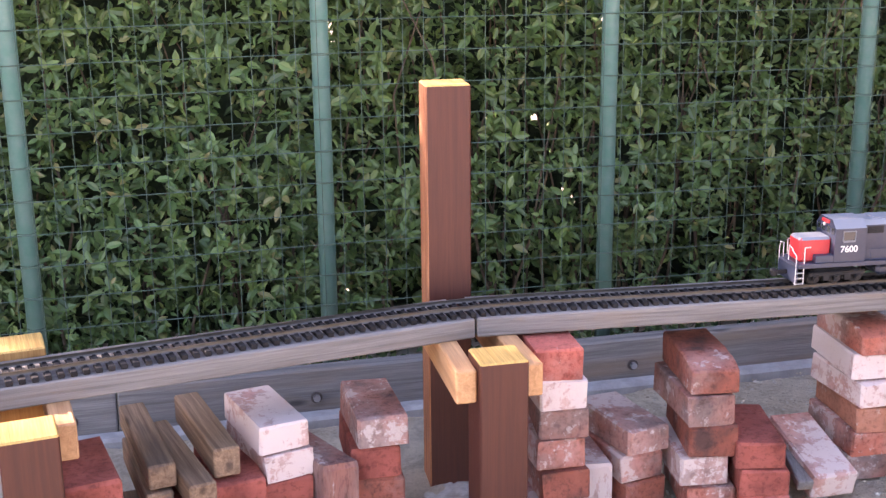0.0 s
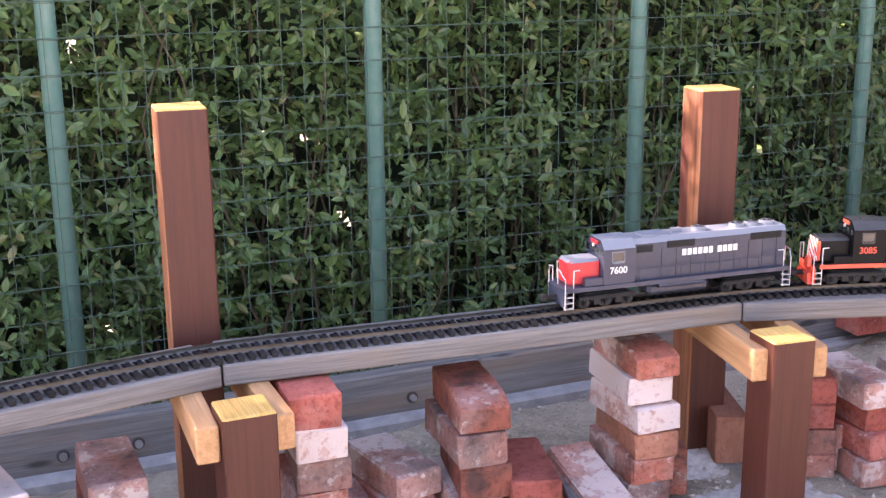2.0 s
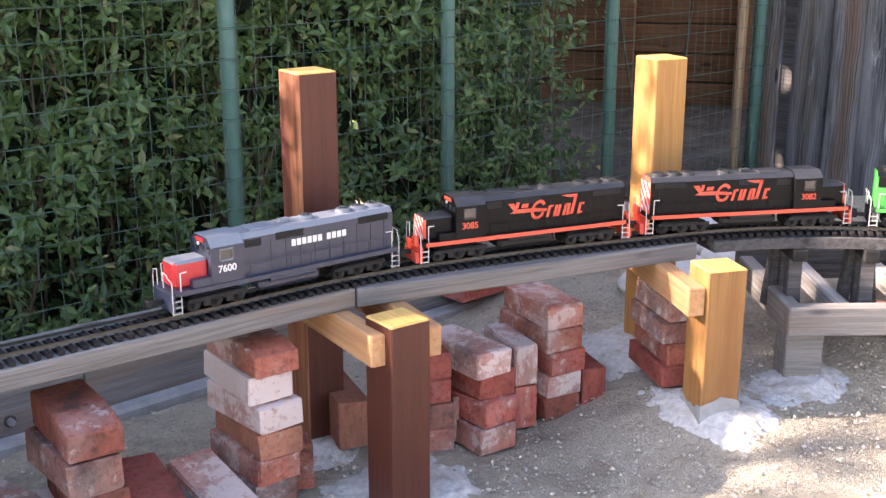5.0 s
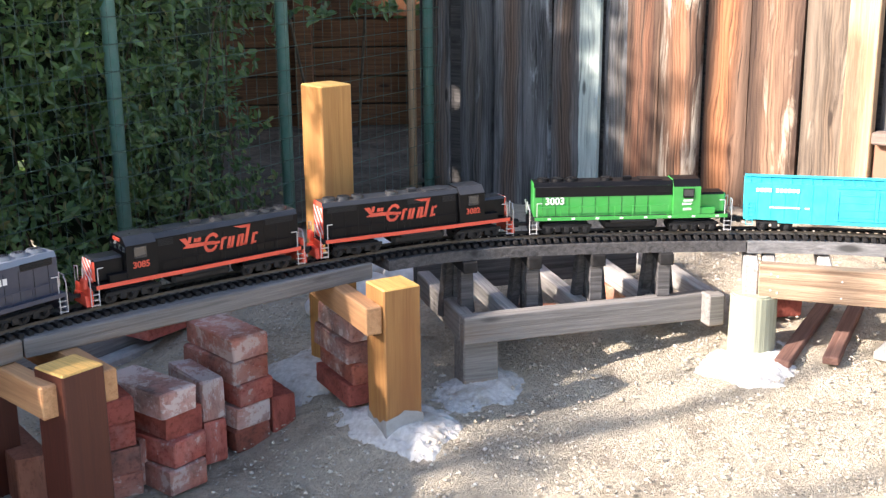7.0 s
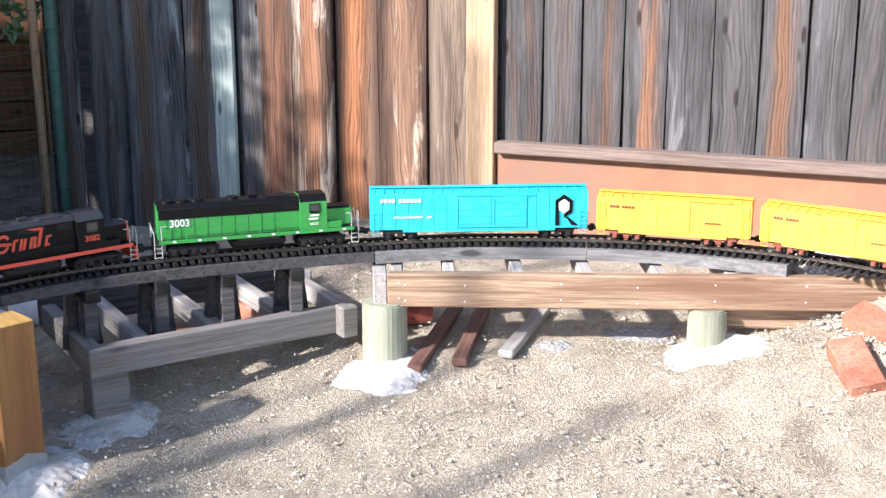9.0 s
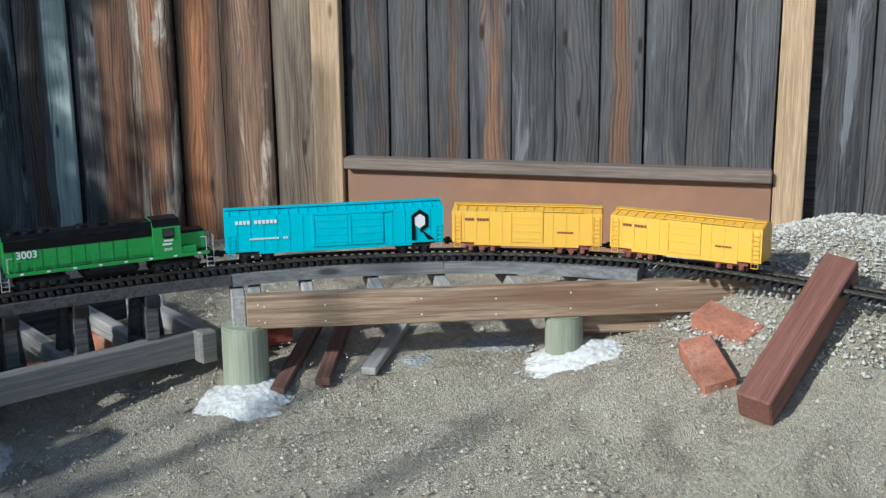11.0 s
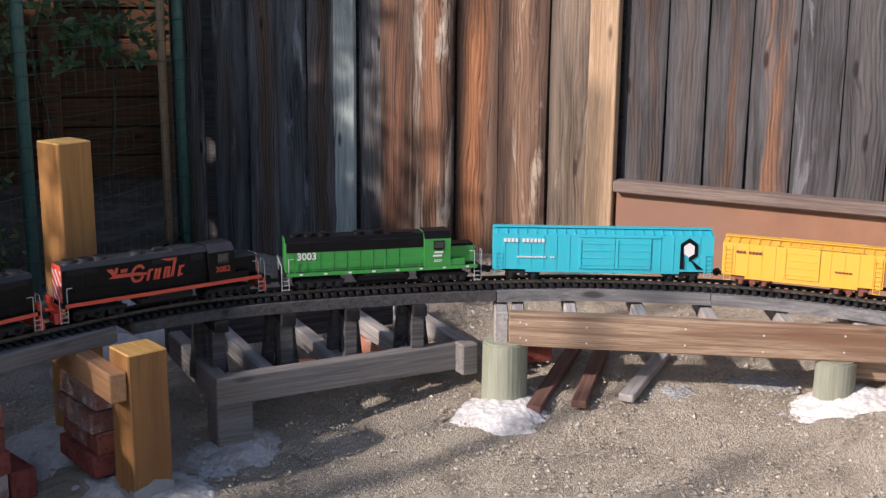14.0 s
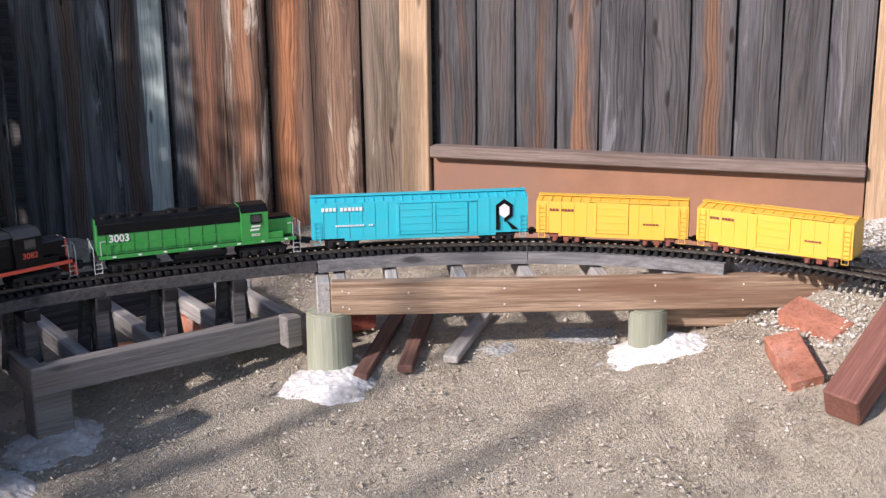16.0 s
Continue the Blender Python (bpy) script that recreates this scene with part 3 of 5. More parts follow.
scatter_stones("leaf_litter", 5000, (4.2, 6.2, 1.5, 3.7), (0.004, 0.022), M["litter"], "dry brown leaves and stones on the shaded soil", 7)

# ---- back of the yard: sill beam, kerb, wire fence, hedge ----
YN = Vector((math.sin(radians(11.3)), math.cos(radians(11.3)), 0))  # away from the yard
YT = Vector((math.cos(radians(11.3)), -math.sin(radians(11.3)), 0))  # along the fence
YARD = Matrix((YT, YN, Vector((0, 0, 1)))).transposed().to_4x4()  # local x along, y out


def yard(u, d, z=0.0):
    return YT * u + YN * d + Vector((0, 0, z))


kerb = solid("kerb", bm_box((7.4, 0.05, 0.11), (1.0, 2.485, -0.035), bevel=0.008), M["curb"], YARD, "pale grey concrete kerb strip along the sill beam", "kerb", kind="structure")
sill = thing("sill_beam", YARD, "weathered grey timber sill beam with bolt heads", "beam")
for k, (u0, u1) in enumerate(((-2.6, -0.32), (-0.317, 1.13), (1.133, 2.55), (2.553, 3.3))):
    part("board", bm_box((u1 - u0, 0.045, 0.125), ((u0 + u1) / 2, 2.535, 0.055 + 0.002 * (k % 2)), bevel=0.004), M["gray_x"], sill)
for u in (-0.42, 0.14, 0.3, 0.95, 1.08, 1.9, 2.4):
    bolt = part("bolt", bm_cyl(0.0085, 0.012, (u, 2.506, 0.05), "y", 12), M["steel"], sill, "round grey bolt head")
    part("washer", bm_cyl(0.014, 0.003, (u, 2.511, 0.05), "y", 16), M["rust"], bolt)

fence = thing("wire_fence", YARD, "green-painted pipe fence with welded wire mesh", "fence")
POLES = (-1.95, -1.22, -0.49, 0.2, 0.925, 1.65, 2.4, 3.15, 4.04)
for u in POLES:
    pole = part("post", bm_cyl(0.021, 2.48, (u, 2.66, 1.19), "z", 20), M["pole"], fence, "round green steel post", True)
    for k, z in enumerate(np.arange(0.16, 1.95, 0.0762)):
        bm = bm_cyl(0.0218, 0.0022, (u, 2.66, float(z)), "z", 14)
        if k % 3 == 0:
            bm_rod((u + 0.018, 2.645, float(z)), (u + 0.031, 2.632, float(z) + 0.006), 0.0012, 5, bm)
        part("tie_wire", bm, M["wire"], pole)
bm = bmesh.new()
rnd = random.Random(11)
for u in np.arange(-2.3, 4.35, 0.0508):
    a = rnd.uniform(-0.002, 0.002)
    bm_rod((u + a, 2.636, 0.0), (u - a, 2.636, 2.0), 0.0009, 4, bm)
for z in np.arange(0.008, 2.0, 0.0762):
    for u in np.arange(-2.3, 4.1, 0.35):
        bm_rod((u, 2.634, z + 0.004 * math.sin(u * 2.1 + z)), (u + 0.35, 2.634, z + 0.004 * math.sin((u + 0.35) * 2.1 + z)), 0.0011, 4, bm)
part("wire_mesh", bm, M["wire"], fence, "rectangular welded green wire mesh")


def hedge_leaves(count, u0, u1, z0, z1, seed, depth=(2.69, 3.25), size=(0.026, 0.05)):
    """Pointed narrow leaves, folded along the rib, in whorls round the tips of the shoots."""
    rnd = np.random.RandomState(seed)
    outline = np.array([(0.04, 0, 0), (0.3, 0.19, 0.05), (0.64, 0.185, 0.04), (1, 0, -0.08), (0.64, -0.185, 0.04), (0.3, -0.19, 0.05), (0.5, 0, -0.01)])
    tri = np.array([(0, 6, 1), (1, 6, 2), (2, 6, 3), (0, 5, 6), (5, 4, 6), (4, 3, 6)])
    verts, faces, k = [], [], 0
    while k < count:
        u, z = rnd.uniform(u0, u1), rnd.uniform(z0, z1)
        swell = 0.15 * noise.noise((u * 2.2, z * 2.2, 1.3)) + 0.12 * noise.noise((u * 6.5, z * 6.5, 7.7))
        d = depth[0] + 0.07 + swell + (depth[1] - depth[0]) * rnd.rand() ** 1.8
        tip = np.array((rnd.normal(0, 0.6), -0.75, 0.55 + rnd.normal(0, 0.45)))
        tip /= np.linalg.norm(tip)
        side = np.cross(tip, (0.3, 0.2, 1.0))
        side /= np.linalg.norm(side)
        other = np.cross(tip, side)
        turn, whorl = rnd.uniform(0, 6.3), rnd.randint(4, 9)
        big = rnd.uniform(*size)
        for j in range(whorl):
            a = turn + 2.4 * j + rnd.normal(0, 0.25)
            lift = rnd.uniform(-0.3, 0.8)
            x = side * math.cos(a) + other * math.sin(a) + tip * lift + rnd.normal(0, 0.26, 3)
            x /= np.linalg.norm(x)
            y = np.cross(tip + rnd.normal(0, 0.3, 3), x)
            y /= np.linalg.norm(y) + 1e-9
            c = np.array((u, d, z)) - tip * 0.008 * j + rnd.normal(0, 0.006, 3)
            c[1] = max(c[1], 2.655 + 0.6 * big)
            verts.append(outline * (big * rnd.uniform(0.7, 1.1)) @ np.stack([x, y, np.cross(x, y)]) + c)
            faces.append(tri + 7 * k)
            k += 1
    me = bpy.data.meshes.new("leaves")
    me.from_pydata(np.concatenate(verts).tolist(), [], np.concatenate(faces).tolist())
    return me


HEDGE_TOP, RETURN_TOP = 1.72, 2.05
hedge = thing("hedge", YARD, "dense dark green small-leaved hedge behind the wire fence", "hedge")
leaves = hedge_leaves(62000, -2.3, 3.2, -0.05, 1.16, 21)
leaves.materials.append(M["leaf"])
tagged(part("foliage", leaves, None, hedge, "glossy green leaves"), kind="stuff")
high = hedge_leaves(20000, -4.4, 3.2, 1.14, HEDGE_TOP + 0.04, 22, size=(0.035, 0.06))
high.materials.append(M["leaf"])
tagged(part("upper_foliage", high, None, hedge), kind="stuff")
# Unseen leaves added above the hedge's end to shade the left boards.
crown = hedge_leaves(7500, 2.68, 3.45, 1.3, 2.15, 24, depth=(2.72, 3.3), size=(0.045, 0.075))
crown.materials.append(M["leaf"])
tagged(part("end_foliage", crown, None, hedge, "added leafy top, out of view, that shades the left boards"), kind="stuff")
bm = bmesh.new()
rnd = random.Random(5)
for _ in range(120):
    u, d = rnd.uniform(-2.3, 3.15), rnd.uniform(2.84, 3.1)
    p = Vector((u, d, -0.02))
    lean = Vector((rnd.uniform(-0.3, 0.3), rnd.uniform(-0.12, 0.12), 1))
    for k in range(5):
        q = p + (lean + Vector((rnd.uniform(-0.3, 0.3), rnd.uniform(-0.15, 0.15), 0))) * rnd.uniform(0.15, 0.26)
        bm_rod(p, q, 0.0045 - 0.0006 * k, 5, bm)
        p = q
tagged(part("stem_growth", bm, M["twig"], hedge, "thin brown stems"), kind="stuff")
# dark sheet coloured as the hedge's inner shade; small holes let light through
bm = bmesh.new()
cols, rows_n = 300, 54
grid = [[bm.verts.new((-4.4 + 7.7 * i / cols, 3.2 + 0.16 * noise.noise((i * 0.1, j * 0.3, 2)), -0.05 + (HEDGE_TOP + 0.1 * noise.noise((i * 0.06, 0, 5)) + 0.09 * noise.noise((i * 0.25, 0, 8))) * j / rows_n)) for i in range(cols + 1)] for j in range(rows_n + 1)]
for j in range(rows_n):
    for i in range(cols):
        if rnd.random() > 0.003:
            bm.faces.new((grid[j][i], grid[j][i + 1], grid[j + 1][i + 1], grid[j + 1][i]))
part("inner_growth", bm, M["depth"], hedge, "dark fill coloured as the shade inside the hedge")
# Unseen arm of the hedge, added to shade the far soil and wall.
back_leaves = hedge_leaves(6000, 3.15, 3.55, -0.05, RETURN_TOP, 23, depth=(3.3, 6.0), size=(0.07, 0.12))
back_leaves.materials.append(M["leaf"])
tagged(part("return_foliage", back_leaves, None, hedge), kind="stuff")
part("return_growth", bm_box((0.24, 3.0, RETURN_TOP), (3.33, 4.75, RETURN_TOP / 2)), M["depth"], hedge, "dark fill coloured as the shade inside the hedge")

edge_m, edge_len = along((3.27, 1.25), (3.4, 0.62))
solid("kerb", bm_box((edge_len, 0.05, 0.12), (edge_len / 2, 0, 0.165), bevel=0.006), M["concrete"], edge_m, "pale concrete edging behind the trestle", "kerb", kind="structure")

# ---- plank wall far behind, past the hedge ----
wall_m, wall_len = along((5.05, 3.75), (6.0, 1.6))
wall_m = Matrix.Translation((0.25, 0.12, 0.1)) @ wall_m
back_wall = thing("plank_wall", wall_m, "brown horizontal plank retaining wall behind the yard", "wall", kind="structure")
for k in range(12):
    part("plank", bm_box((wall_len, 0.04, 0.142), (wall_len / 2, 0.008 * (k % 2), 0.07 + 0.15 * k), bevel=0.004), M["plank_wall"], back_wall)
# Dark panel added so that no light shows between the planks.
part("backing", bm_box((wall_len, 0.03, 1.8), (wall_len / 2, 0.05, 0.9)), M["fence_back"], back_wall)
for u in (0.05, 0.95, 1.55, 2.25):
    part("wall_post", bm_box((0.09, 0.09, 1.8), (u, -0.07, 0.9), bevel=0.004), M["plank_wall"], back_wall)

# Dark sheet laid over the same soil; the deep shade is in its colour.
bed = bmesh.new()
cells = [[bed.verts.new((3.1 + 0.09 * i, 2.7 + 0.09 * j, float(bank(*yard(3.1 + 0.09 * i, 2.7 + 0.09 * j)[:2])) + 0.022 + 0.022 * noise.noise((i * 0.5, j * 0.5, 3)) + 0.012 * noise.noise((i * 1.7, j * 1.7, 8)))) for j in range(45)] for i in range(45)]
for i in range(44):
    for j in range(44):
        bed.faces.new((cells[i][j], cells[i + 1][j], cells[i + 1][j + 1], cells[i][j + 1]))
solid("soil_bed", bed, M["shaded_soil"], YARD, "dark sheet over the soil behind the wire fence, coloured for deep shade", "ground", kind="structure", smooth=True)
solid("stake", bm_cyl(0.017, 2.1, (0, 0, 1.0), "z", 12), M["fence_post"], Matrix.Translation(yard(4.005, 2.715)), "round tan wooden stake beside a green fence post", "stake", smooth=True)

shrub = thing("shrub", pose(5.0, 2.45, 0), "dark leafy shrub hanging before the plank wall", "shrub")
for a in range(2):
    part("stem", bm_rod((0.12 * math.cos(a * 1.3), 0.12 * math.sin(a * 1.3), -0.02), (0.4 * math.cos(a * 1.3), 0.5 * math.sin(a * 1.3), 1.5), 0.007, 7), M["twig"], shrub)
spray = hedge_leaves(2600, -0.75, 0.75, 0.75, 2.1, 31, depth=(2.4, 3.0), size=(0.05, 0.09))
spray.transform(Matrix.Rotation(radians(-45), 4, "Z") @ Matrix.Translation((0, -2.7, 0)))
spray.materials.append(M["leaf"])
tagged(part("foliage", spray, None, shrub, "dark glossy leaves"), kind="stuff")

# ---- board fence ----
FX = Vector((-0.295, -0.955, 0)).normalized()
FY = Vector((0.955, -0.295, 0)).normalized()  # away from the yard
FENCE = Matrix.Translation((4.0, 0.098, 0)) @ Matrix((FX, FY, Vector((0, 0, 1)))).transposed().to_4x4()
board_fence = thing("board_fence", FENCE, "tall weathered vertical board fence in grey and brown", "fence")
rnd = random.Random(3)


def fence_board(u0, u1, z0, z1, material, proud=0.0, label=""):
    """One board, slightly twisted and uneven along its edges."""
    bm = bmesh.new()
    nz, t = 12, 0.018
    ring = []
    ph, tw = rnd.uniform(0, 6), rnd.uniform(-0.006, 0.006)
    for j in range(nz + 1):
        z = z0 + (z1 - z0) * j / nz
        a = u0 + 0.0028 + 0.0018 * math.sin(ph + z * 7)
        b = u1 - 0.0028 + 0.0018 * math.sin(ph * 2 + z * 5)
        ring.append([bm.verts.new(p) for p in ((a, -proud - t + tw, z), (b, -proud - t - tw, z), (b, -proud - tw, z), (a, -proud + tw, z))])
    for j in range(nz):
        for k in range(4):
            bm.faces.new((ring[j][k], ring[j][(k + 1) % 4], ring[j + 1][(k + 1) % 4], ring[j + 1][k]))
    bm.faces.new(ring[0][::-1])
    bm.faces.new(ring[-1])
    bmesh.ops.recalc_face_normals(bm, faces=bm.faces)
    bmesh.ops.translate(bm, verts=bm.verts, vec=(-(u0 + u1) / 2, 0, 0))
    ob = part("board", mesh_of(bm, material, "board"), None, board_fence, label)
    ob.matrix_basis = Matrix.Translation(((u0 + u1) / 2, 0, 0))
    return ob


D, N, E = FENCE_DARK
for u0, u1, proud, tone in ((-1.82, -1.71, -0.02, N), (-1.638, -1.479, 0.012, D), (-1.479, -1.343, 0.0, N), (-1.343, -1.212, 0.014, E), (-1.212, -1.088, 0.0, N), (-0.996, -0.901, -0.012, D)):
    fence_board(u0, u1, 0.01, 1.9, tone, proud)
fence_board(-1.086, -0.998, 0.01, 1.9, M["fence_pale"], 0.02, "pale grey-green board")
for (u0, u1, proud), tone in zip(((-0.9, -0.769, 0.0), (-0.768, -0.6, 0.012), (-0.598, -0.433, 0.0), (-0.431, -0.253, 0.01), (-0.251, -0.1, 0.0)), FENCE_BROWN):
    fence_board(u0, u1, 0.01, 1.9, tone, proud)
EDGES = [0.004, 0.147, 0.277, 0.412, 0.55, 0.686, 0.826, 0.961, 1.093, 1.224, 1.352]
H, G, K, L = FENCE_GRAY
for u0, u1, tone in zip(EDGES[:-1], EDGES[1:], (H, G, H, K, L, G, H, L, G, L)):
    fence_board(u0, u1, 0.515, 1.9, tone, rnd.choice((0.0, 0.0, 0.007)))
for k in range(16):
    fence_board(1.48 + 0.14 * k, 1.62 + 0.14 * k, 0.01, 1.9, (L, G, H)[k % 3], 0.0)
part("fence_post", bm_box((0.096, 0.04, 1.95), (-0.052, -0.04, 0.96), bevel=0.003), M["fence_post"], board_fence, "pale tan post")
part("fence_post", bm_box((0.09, 0.04, 1.95), (1.402, -0.03, 0.96), bevel=0.003), M["fence_post"], board_fence, "pale tan post")
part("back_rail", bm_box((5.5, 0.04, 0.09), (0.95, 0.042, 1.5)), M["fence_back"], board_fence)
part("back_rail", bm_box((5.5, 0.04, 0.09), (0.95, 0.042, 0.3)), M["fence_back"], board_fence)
# Dark panel added behind; the shade between the boards is its colour.
part("back_panel", bm_box((5.6, 0.012, 1.86), (0.93, 0.014, 0.95)), M["fence_back"], board_fence, "dark panel behind the boards that fills the gaps with shade")
part("cap_rail", bm_box((1.35, 0.06, 0.038), (0.678, -0.045, 0.51), bevel=0.004), M["cap_wood"], board_fence, "brown capping rail")
part("kick_panel", bm_box((1.35, 0.02, 0.47), (0.678, -0.03, 0.256), bevel=0.002), M["panel"], board_fence, "plain brown lower panel")


# ---- posts, cross pieces and pads of the raised line ----
def pad(x, y, rx, ry, seed, material, label, high=0.022):
    """A hand-poured concrete collar: a crumbly heap whose ragged edge runs out into the soil."""
    bm = bmesh.new()
    n = 56
    ax, ay = rx * 1.35, ry * 1.35
    grid = []
    for j in range(n + 1):
        row = []
        for i in range(n + 1):
            px, py = ax * (2 * i / n - 1), ay * (2 * j / n - 1)
            d = math.hypot(px / rx, py / ry)
            d *= 1 + 0.34 * noise.noise((px * 9 + seed, py * 9, seed)) + 0.16 * noise.noise((px * 30 + seed, py * 30, 1)) + 0.1 * noise.noise((px * 75, py * 75 + seed, 4))
            lump = 0.3 * noise.noise((px * 45 + seed, py * 45, 0)) + 0.42 * noise.noise((px * 120, py * 120 + seed, 2)) + 0.12 * noise.noise((px * 210, py * 210 + seed, 5))
            rise = max(-1.0, min(1.0, (1 - d) * 2.2)) + 0.5 * max(0.0, 0.5 - d)
            row.append(bm.verts.new((px, py, float(bank(x + px, y + py)) + high * rise + 0.009 * lump - 0.002)))
        grid.append(row)
    for j in range(n):
        for i in range(n):
            bm.faces.new((grid[j][i], grid[j][i + 1], grid[j + 1][i + 1], grid[j + 1][i]))
    return solid("concrete_pad", bm, material, pose(x, y, 0), label, "concrete pad", "concrete pads", smooth=True)


GREY_PAD, WHITE_PAD = "rough grey concrete collar round a post foot", "lumpy white cement collar round a round post"
pad(1.75, 1.44, 0.15, 0.13, 1.0, M["concrete"], GREY_PAD, 0.012)
pad(1.83, 1.77, 0.12, 0.12, 2.0, M["concrete"], GREY_PAD, 0.012)
pad(2.325, 1.03, 0.1, 0.14, 6.5, M["concrete"], GREY_PAD, 0.019)
pad(2.57, 1.36, 0.15, 0.14, 4.0, M["concrete"], GREY_PAD, 0.012)
pad(2.575, 0.935, 0.11, 0.08, 5.0, M["concrete"], GREY_PAD, 0.012)
pad(2.8, 0.33, 0.09, 0.1, 6.0, M["concrete_white"], WHITE_PAD, 0.017)
pad(2.86, -0.47, 0.085, 0.115, 7.0, M["concrete_white"], WHITE_PAD, 0.017)
pad(2.93, -0.1, 0.04, 0.06, 9.0, M["curb"], "thin smear of dried cement on the soil", 0.004)
pad(3.0, -0.28, 0.04, 0.08, 10.0, M["curb"], "thin smear of dried cement on the soil", 0.004)
pad(0.78, 1.8, 0.12, 0.16, 8.0, M["concrete"], GREY_PAD, 0.012)


def square_post(x, y, turn, top, sides, label, size=0.089, raw_left=None):
    """A square post with a cut top; its left face may be another colour."""
    m = pose(x, y, 0, 0, 0, turn)
    post = thing("post", m, label, "post", "posts of the raised line")
    bm = bm_box((size, size, top + 0.03), (0, 0, (top - 0.03) / 2), bevel=0.003)
    mats = [sides, M["rawend"]] + ([raw_left] if raw_left else [])
    for f in bm.faces:
        if f.normal.z > 0.5:
            f.material_index = 1
        elif raw_left and f.normal.x < -0.5:
            f.material_index = 2
    part("timber", bm, mats, post)
    return post


RED = "tall square post stained dark reddish brown with a raw cut top"
square_post(0.776, 2.02, -16, 0.838, M["stain"], RED, raw_left=M["rawside"])
square_post(0.717, 1.683, -12, 0.392, M["stain"], "short square post stained dark brown with a raw cut top")
square_post(1.855, 1.762, -20, 0.812, M["stain"], RED, raw_left=M["rawside"])
square_post(1.7, 1.412, -17, 0.392, M["stain"], "short square post stained dark brown with a raw cut top")
square_post(2.644, 1.347, -29, 0.791, M["raw"], "tall square post of raw yellow fir")
short_post = square_post(2.312, 1.034, -39, 0.412, M["raw_shaded"], "short golden brown fir post with a cement-smeared foot")
bm = bmesh.new()
rnd = random.Random(41)
low_ring, high_ring = [], []
for k in range(24):
    side, f = divmod(k, 6)
    a = (-0.0462 + 0.0924 * f / 6, -0.0462)
    a = (a, (-a[1], a[0]), (-a[0], -a[1]), (a[1], -a[0]))[side]
    low_ring.append(bm.verts.new((*a, 0.04)))
    high_ring.append(bm.verts.new((*a, 0.115 + 0.012 * math.sin(k * math.pi / 6) + rnd.uniform(-0.005, 0.005))))
for k in range(24):
    bm.faces.new((low_ring[k], low_ring[(k + 1) % 24], high_ring[(k + 1) % 24], high_ring[k]))
part("cement_smear", bm, M["curb"], short_post, "grey cement smeared round the foot")
square_post(-0.085, 1.72, -3, 0.392, M["stain"], "short square post stained dark brown with a raw cut top")
square_post(-0.06, 2.03, -3, 0.43, M["raw"], "square post of raw yellow fir behind the track")


def cross_piece(front, back, top, tone="raw_x"):
    m, length = along(front, back)
    ob = timber("cross_piece", front, back, top, 0.063, 0.038, M[tone], "raw fir cross piece carrying the track board", "beam", "cross pieces")
    return ob


cross_piece((0.648, 1.672), (0.735, 2.03), 0.376)
cross_piece((0.771, 1.65), (0.842, 1.99), 0.376)
cross_piece((1.641, 1.407), (1.82, 1.84), 0.374)
cross_piece((1.741, 1.359), (1.93, 1.74), 0.374)
cross_piece((2.238, 1.046), (2.572, 1.413), 0.377)
cross_piece((-0.026, 1.75), (-0.01, 2.06), 0.376)
cross_piece((-0.15, 1.75), (-0.13, 2.06), 0.376)

# ---- track boards ----
DECK = "weathered grey board carrying the track"
timber("track_board", (-1.7, 1.915), (0.742, 1.822), 0.414, 0.039, 0.14, M["gray_x"], DECK, "board", "track boards", 0.068)
timber("track_board", (0.745, 1.821), (1.732, 1.541), 0.415, 0.039, 0.14, M["gray_x"], DECK, "board", "track boards", 0.068)
timber("track_board", (1.735, 1.54), (2.44, 1.14), 0.414, 0.039, 0.14, M["gray_x"], DECK, "board", "track boards", 0.068)


def curved_board(name, s0, s1, width, thick, front, material, label):
    """A board sawn to the track's curve; front is its edge's distance before the line."""
    bm = bmesh.new()
    ring = []
    for s in np.linspace(s0, s1, 24):
        m = track_pose(float(s), lift=0.0)
        ring.append([bm.verts.new(m @ Vector(p)) for p in ((0, -front, -0.002), (0, width - front, -0.002), (0, width - front, -thick), (0, -front, -thick))])
    for a, b in zip(ring[:-1], ring[1:]):
        for k in range(4):
            bm.faces.new((a[k], a[(k + 1) % 4], b[(k + 1) % 4], b[k]))
    bm.faces.new(ring[0])
    bm.faces.new(ring[-1][::-1])
    bmesh.ops.recalc_face_normals(bm, faces=bm.faces)
    ob = new(name, mesh_of(bm, material, name))
    return tagged(ob, label, "board", "track boards")


def s_near(x, y):
    return float(TRACK_S[int(np.argmin((TRACK[:, 0] - x) ** 2 + (TRACK[:, 1] - y) ** 2))])


S_A, S_B, S_C = s_near(2.5, 1.15), s_near(2.965, 0.37), s_near(2.93, -0.66)
# This board's dark tone is the shade on it, put into the colour.
curved_board("track_board", S_A, S_B - 0.003, 0.11, 0.027, 0.055, M["gray_dark"], "weathered curved board over the trestle, coloured dark for the shade")
S_M = s_near(3.045, -0.17)
curved_board("track_board", S_B, S_M - 0.002, 0.11, 0.03, 0.058, M["gray_y"], "pale grey curved board under the track")
curved_board("track_board", S_M, S_C, 0.11, 0.03, 0.058, M["gray_y"], "pale grey curved board under the track")

# ---- trestle ----
TA, TB = Vector((2.527, 0.948, 0)), Vector((2.92, 0.438, 0))
TD = (TB - TA).normalized()
TN = Vector((-TD.y, TD.x, 0))
TN = TN if TN.dot(Vector((1, 1, 0))) > 0 else -TN
timber("frame_beam", TA, TB, 0.272, 0.068, 0.036, M["gray_x"], "grey front beam of the trestle's ground frame", "beam", "trestle frame", 0.018)
